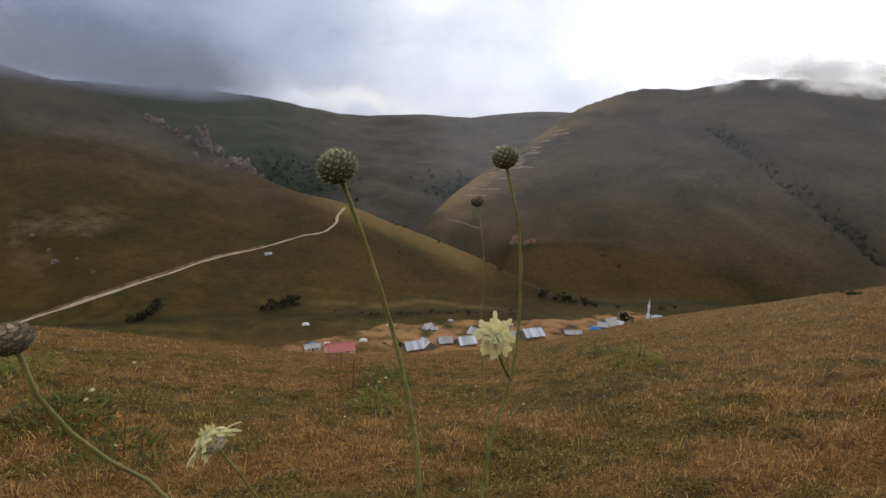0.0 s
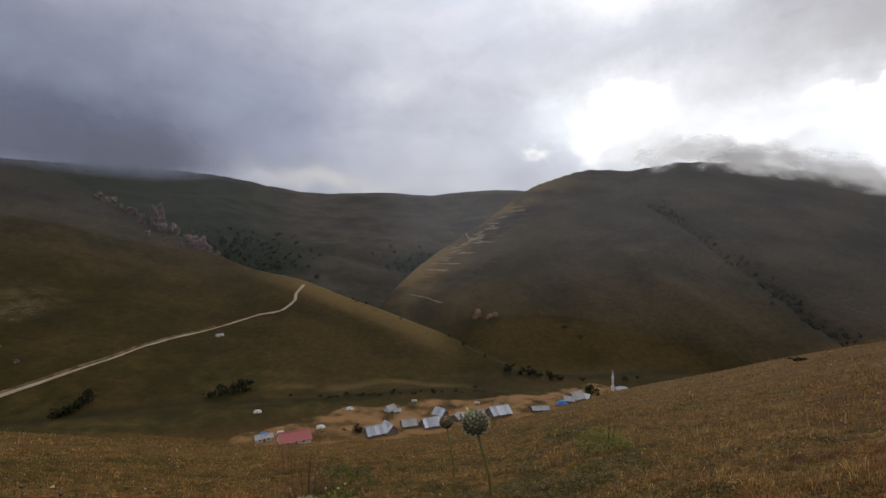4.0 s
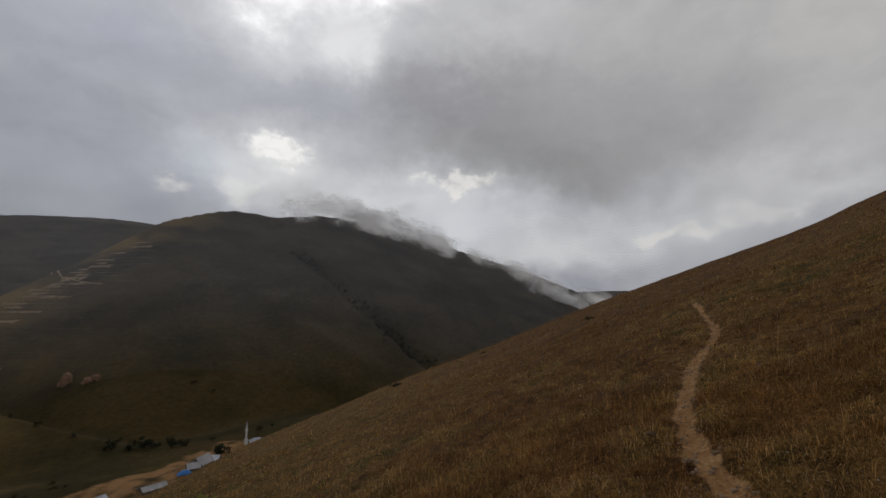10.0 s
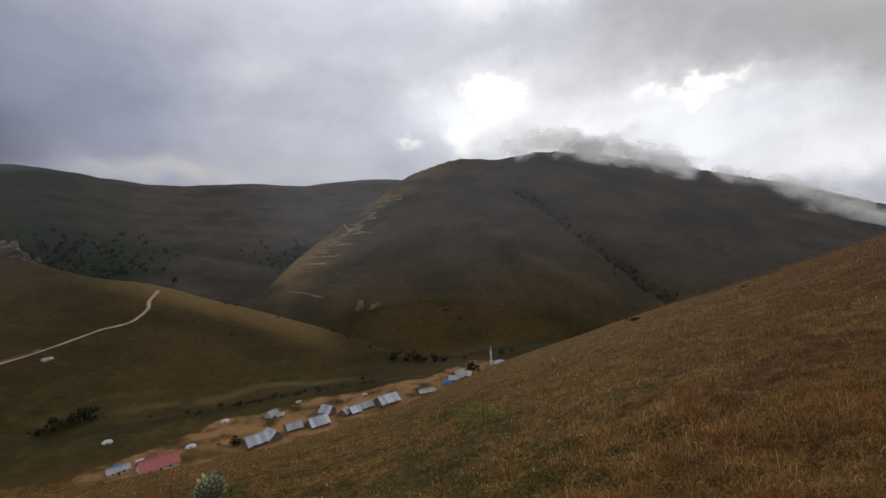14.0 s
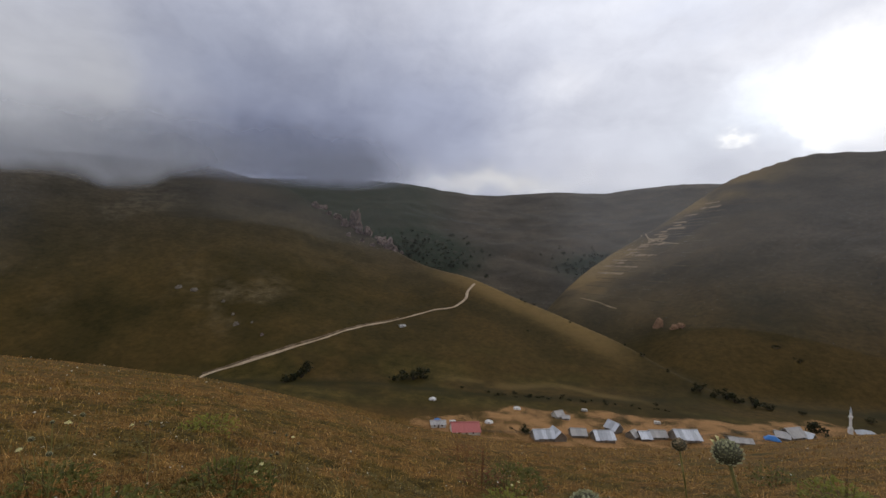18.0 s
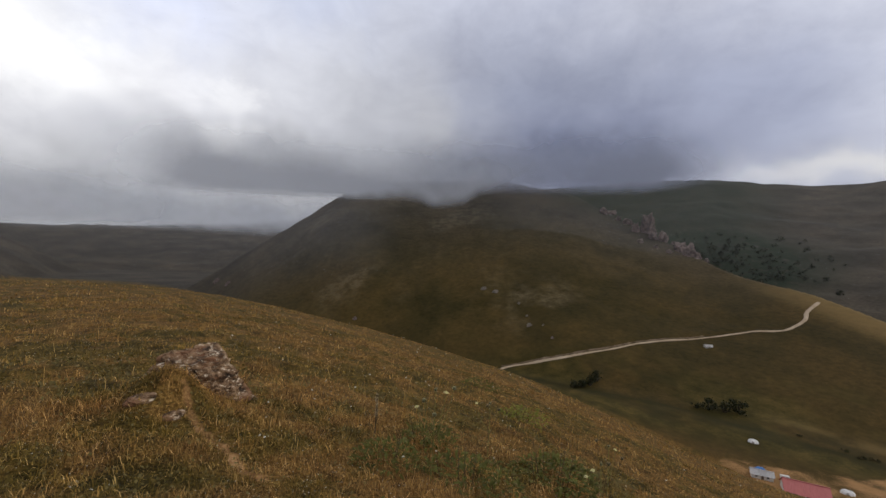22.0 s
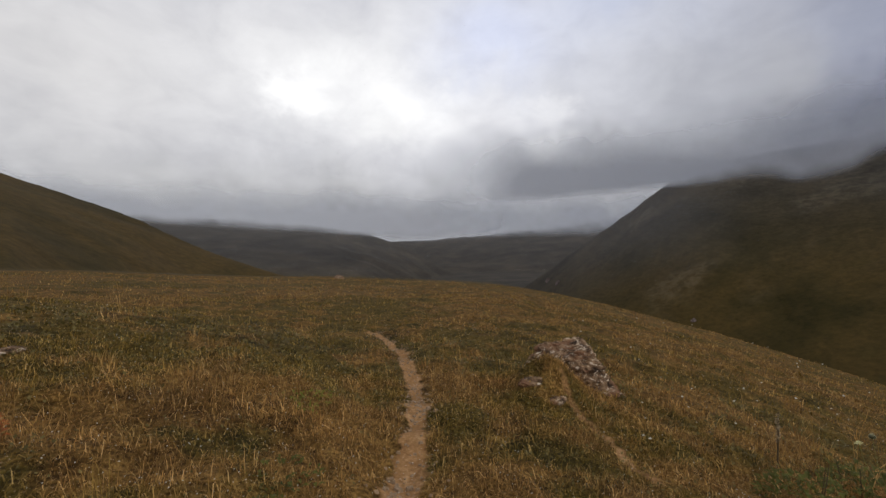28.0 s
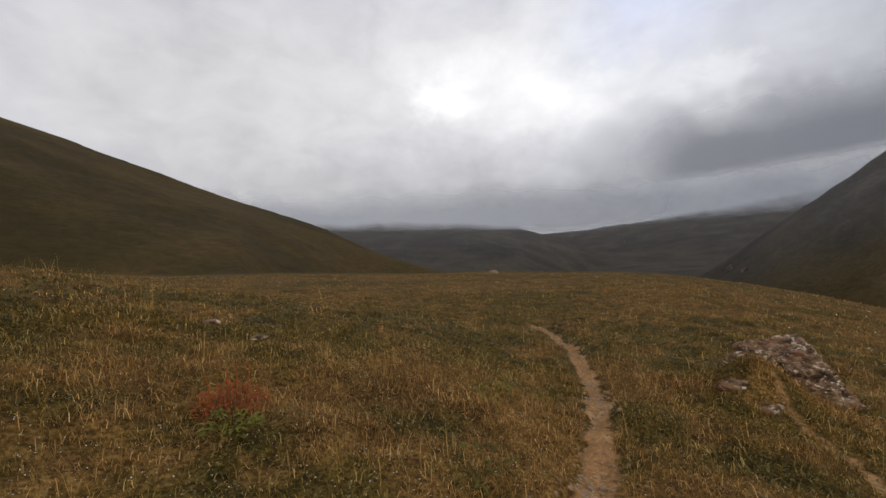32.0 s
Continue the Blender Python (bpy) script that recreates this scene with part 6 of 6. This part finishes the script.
def blades(count, r0, r1, power, tall, wide, bow, keep_paths=True, lo=-112.0, hi=176.0, slender=1.0):
    """Single blades over the bearings in view, thicker on the ground near the walker."""
    tufts = count // 9
    a = np.radians(rng.uniform(lo, hi, tufts))
    r = (r0**power + (r1**power - r0**power) * rng.uniform(0, 1, tufts)) ** (1 / power)
    pick = rng.integers(0, tufts, count)
    a, r = a[pick], r[pick]
    loose = (0.028 + 0.008 * r) * rng.uniform(0.3, 2.2, tufts)[pick]
    ox, oy = rng.normal(0, 1, count) * loose, rng.normal(0, 1, count) * loose
    x, y = FOOT[0] - np.sin(a) * r + ox, FOOT[1] + np.cos(a) * r + oy
    vigour = (0.45 + 1.5 * rng.uniform(0, 1, tufts) ** 2.2)[pick]
    lush = np.minimum(dryness(x, y) * 1.3, 1.2)
    tone = np.clip(0.65 * rng.uniform(0, 1, tufts)[pick] + 0.175 + 0.16 * fractal(x * 1.9, y * 1.9, 3, 101), 0, 1)
    tone = 0.5 + (tone - 0.5) * (1 - 0.7 * step(r, 6, 22))
    vigour = vigour * (0.75 + 0.5 * tone)
    ok = np.full(count, True)
    if keep_paths:
        ok &= np.minimum(away(PATH_LEFT, x, y), away(PATH_RIGHT, x, y) + 0.04) > 0.14 + 0.06 * grain(x * 5.0, y * 5.0, 103) + rng.uniform(0, 0.08, count)
        ok &= (np.hypot((x + 7.15) / 0.42, (y - 0.80) / 0.56) > 0.85) & ((away(PATH_FAINT, x, y) > 0.07) | (rng.uniform(0, 1, count) < 0.3))
    x, y, r, lush, vigour, ox, oy, tone = x[ok], y[ok], r[ok], lush[ok], vigour[ok], ox[ok], oy[ok], tone[ok]
    m = len(x)
    z = height(x, y) - 0.004
    h = tall * vigour * rng.uniform(0.45, 1.25, m) * (0.55 + 0.75 * lush) * np.clip(r / 4.0, 1, 2.5) ** 0.35
    w = wide * (1.35 - 0.6 * lush) * rng.uniform(0.6, 1.4, m) * np.maximum(r / 2.2, 1.0) ** slender
    b = np.arctan2(oy, ox) + rng.normal(0, 0.8, m)
    d = np.c_[np.cos(b), np.sin(b), np.zeros(m)]
    s = np.c_[-d[:, 1], d[:, 0], np.zeros(m)]
    base = np.c_[x, y, z]
    lean = (bow * rng.uniform(0.2, 1.3, m))[:, None]
    up = np.array([0, 0, 1.0])
    mid = base + up * h[:, None] * 0.6 + d * h[:, None] * lean * 0.35
    tip = base + up * (h * (1 - 0.35 * lean[:, 0] ** 2).clip(0.3))[:, None] + d * h[:, None] * lean
    half = s * w[:, None] * 0.5
    v = np.stack([base - half, base + half, mid + half * 0.75, mid - half * 0.75, tip], 1).reshape(-1, 3)
    k = np.arange(m)[:, None] * 5 + sum(len(q) for q in blade_v)
    blade_v.append(v)
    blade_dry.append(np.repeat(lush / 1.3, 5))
    blade_tone.append(np.repeat(tone, 5))
    blade_t.append(np.concatenate([k + (0, 1, 2), k + (0, 2, 3), k + (3, 2, 4)]))


blades(330000, 0.9, 7.5, 1.15, 0.058, 0.0030, 1.35, slender=0.6)
blades(200000, 5.0, 26.0, 0.9, 0.058, 0.0034, 1.2, slender=0.7)
blades(80000, 20.0, 95.0, 0.9, 0.10, 0.0036, 1.0, False, slender=0.78)
blades(14000, 1.2, 14.0, 1.1, 0.20, 0.0018, 0.8, slender=0.6)
blades(500, 1.6, 9.0, 1.1, 0.36, 0.0024, 0.55, slender=0.6)
grass = tagged(sheet("grass", np.concatenate(blade_v), [], np.concatenate(blade_t), GRASS, False), "dry brown and olive mountain grass in tufts", "grass", kind="stuff")
layer = grass.data.attributes.new("arid", "FLOAT", "POINT")
layer.data.foreach_set("value", np.concatenate(blade_dry).astype(np.float32))
layer = grass.data.attributes.new("tuft", "FLOAT", "POINT")
layer.data.foreach_set("value", np.concatenate(blade_tone).astype(np.float32))

# broad little leaves of clover and plantain in the greener turf
HERB = leafage("turf_herbs", (0.070, 0.058, 0.016), (0.20, 0.155, 0.050), 3.0)
count = 42000
a = np.radians(rng.uniform(-112, 176, count))
r = 0.9 + 9.0 * rng.uniform(0, 1, count) ** 0.8
x, y = FOOT[0] - np.sin(a) * r, FOOT[1] + np.cos(a) * r
ok = (dryness(x, y) < rng.uniform(0.1, 0.7, count)) & (np.minimum(away(PATH_LEFT, x, y), away(PATH_RIGHT, x, y)) > 0.16)
x, y, r = x[ok], y[ok], r[ok]
m = len(x)
b, tilt = rng.uniform(0, 6.28, m), rng.uniform(0.1, 0.9, m)
d = np.c_[np.cos(b) * np.cos(tilt), np.sin(b) * np.cos(tilt), np.sin(tilt)]
s = np.c_[-np.sin(b), np.cos(b), np.zeros(m)]
l = (0.018 * rng.uniform(0.6, 1.6, m) * np.maximum(r / 3, 1))[:, None]
p = np.c_[x, y, height(x, y) + rng.uniform(0.0, 0.05, m)]
v = np.stack([p, p + d * l * 0.55 + s * l * 0.32, p + d * l, p + d * l * 0.55 - s * l * 0.32], 1).reshape(-1, 3)
tagged(sheet("turf_herbs", v, np.arange(m * 4).reshape(-1, 4), [], HERB, False), "small olive leaves of herbs in the turf", "herbs", kind="stuff")

# little white flower heads and pale seed heads scattered over the meadow
SPECK = leafage("white_florets", (0.50, 0.48, 0.38), (0.78, 0.76, 0.68), 3.0)
def specks(count, r0, r1, size, low, high, seed, lo=-105, hi=172):
    g = np.random.default_rng(seed)
    a = np.radians(g.uniform(lo, hi, count))
    r = r0 * (r1 / r0) ** g.uniform(0, 1, count)
    x, y = FOOT[0] - np.sin(a) * r, FOOT[1] + np.cos(a) * r
    ok = fractal(x * 0.35, y * 0.35, 3, 95) > -0.1
    x, y, r = x[ok], y[ok], r[ok]
    m = len(x)
    p = np.c_[x, y, height(x, y) + g.uniform(low, high, m)]
    b = g.uniform(0, 6.28, m)
    s = (size * g.uniform(0.5, 1.3, m) * np.maximum(r / 6, 1) ** 0.7)[:, None]
    u, w = np.c_[np.cos(b), np.sin(b), 0.3 * np.ones(m)] * s, np.c_[-np.sin(b), np.cos(b), 0.2 * np.ones(m)] * s
    up = np.array([0, 0, 1.0]) * s * 0.7
    v = np.stack([p - u, p - w, p + u, p + w, p + up], 1).reshape(-1, 3)
    k = np.arange(m)[:, None] * 5
    return v, np.concatenate([k + (0, 1, 4), k + (1, 2, 4), k + (2, 3, 4), k + (3, 0, 4)])


v1, t1 = specks(13000, 1.2, 14, 0.0046, 0.01, 0.06, 11)
v3, t3 = specks(26000, 1.0, 16, 0.0042, 0.02, 0.075, 13)
SEED = leafage("tan_seed_heads", (0.20, 0.125, 0.060), (0.56, 0.41, 0.24), 3.0)
tagged(sheet("seed_heads", v3, [], t3, SEED, False), "tan seed heads of dry grass", "grass", kind="stuff")
v2, t2 = specks(240, 5, 60, 0.013, 0.15, 0.32, 12, -25, 80)
tagged(sheet("white_florets", np.concatenate([v1, v2]), [], np.concatenate([t1, t2 + len(v1)]), SPECK, False), "tiny white flower heads scattered in the grass", "flowers", kind="stuff")
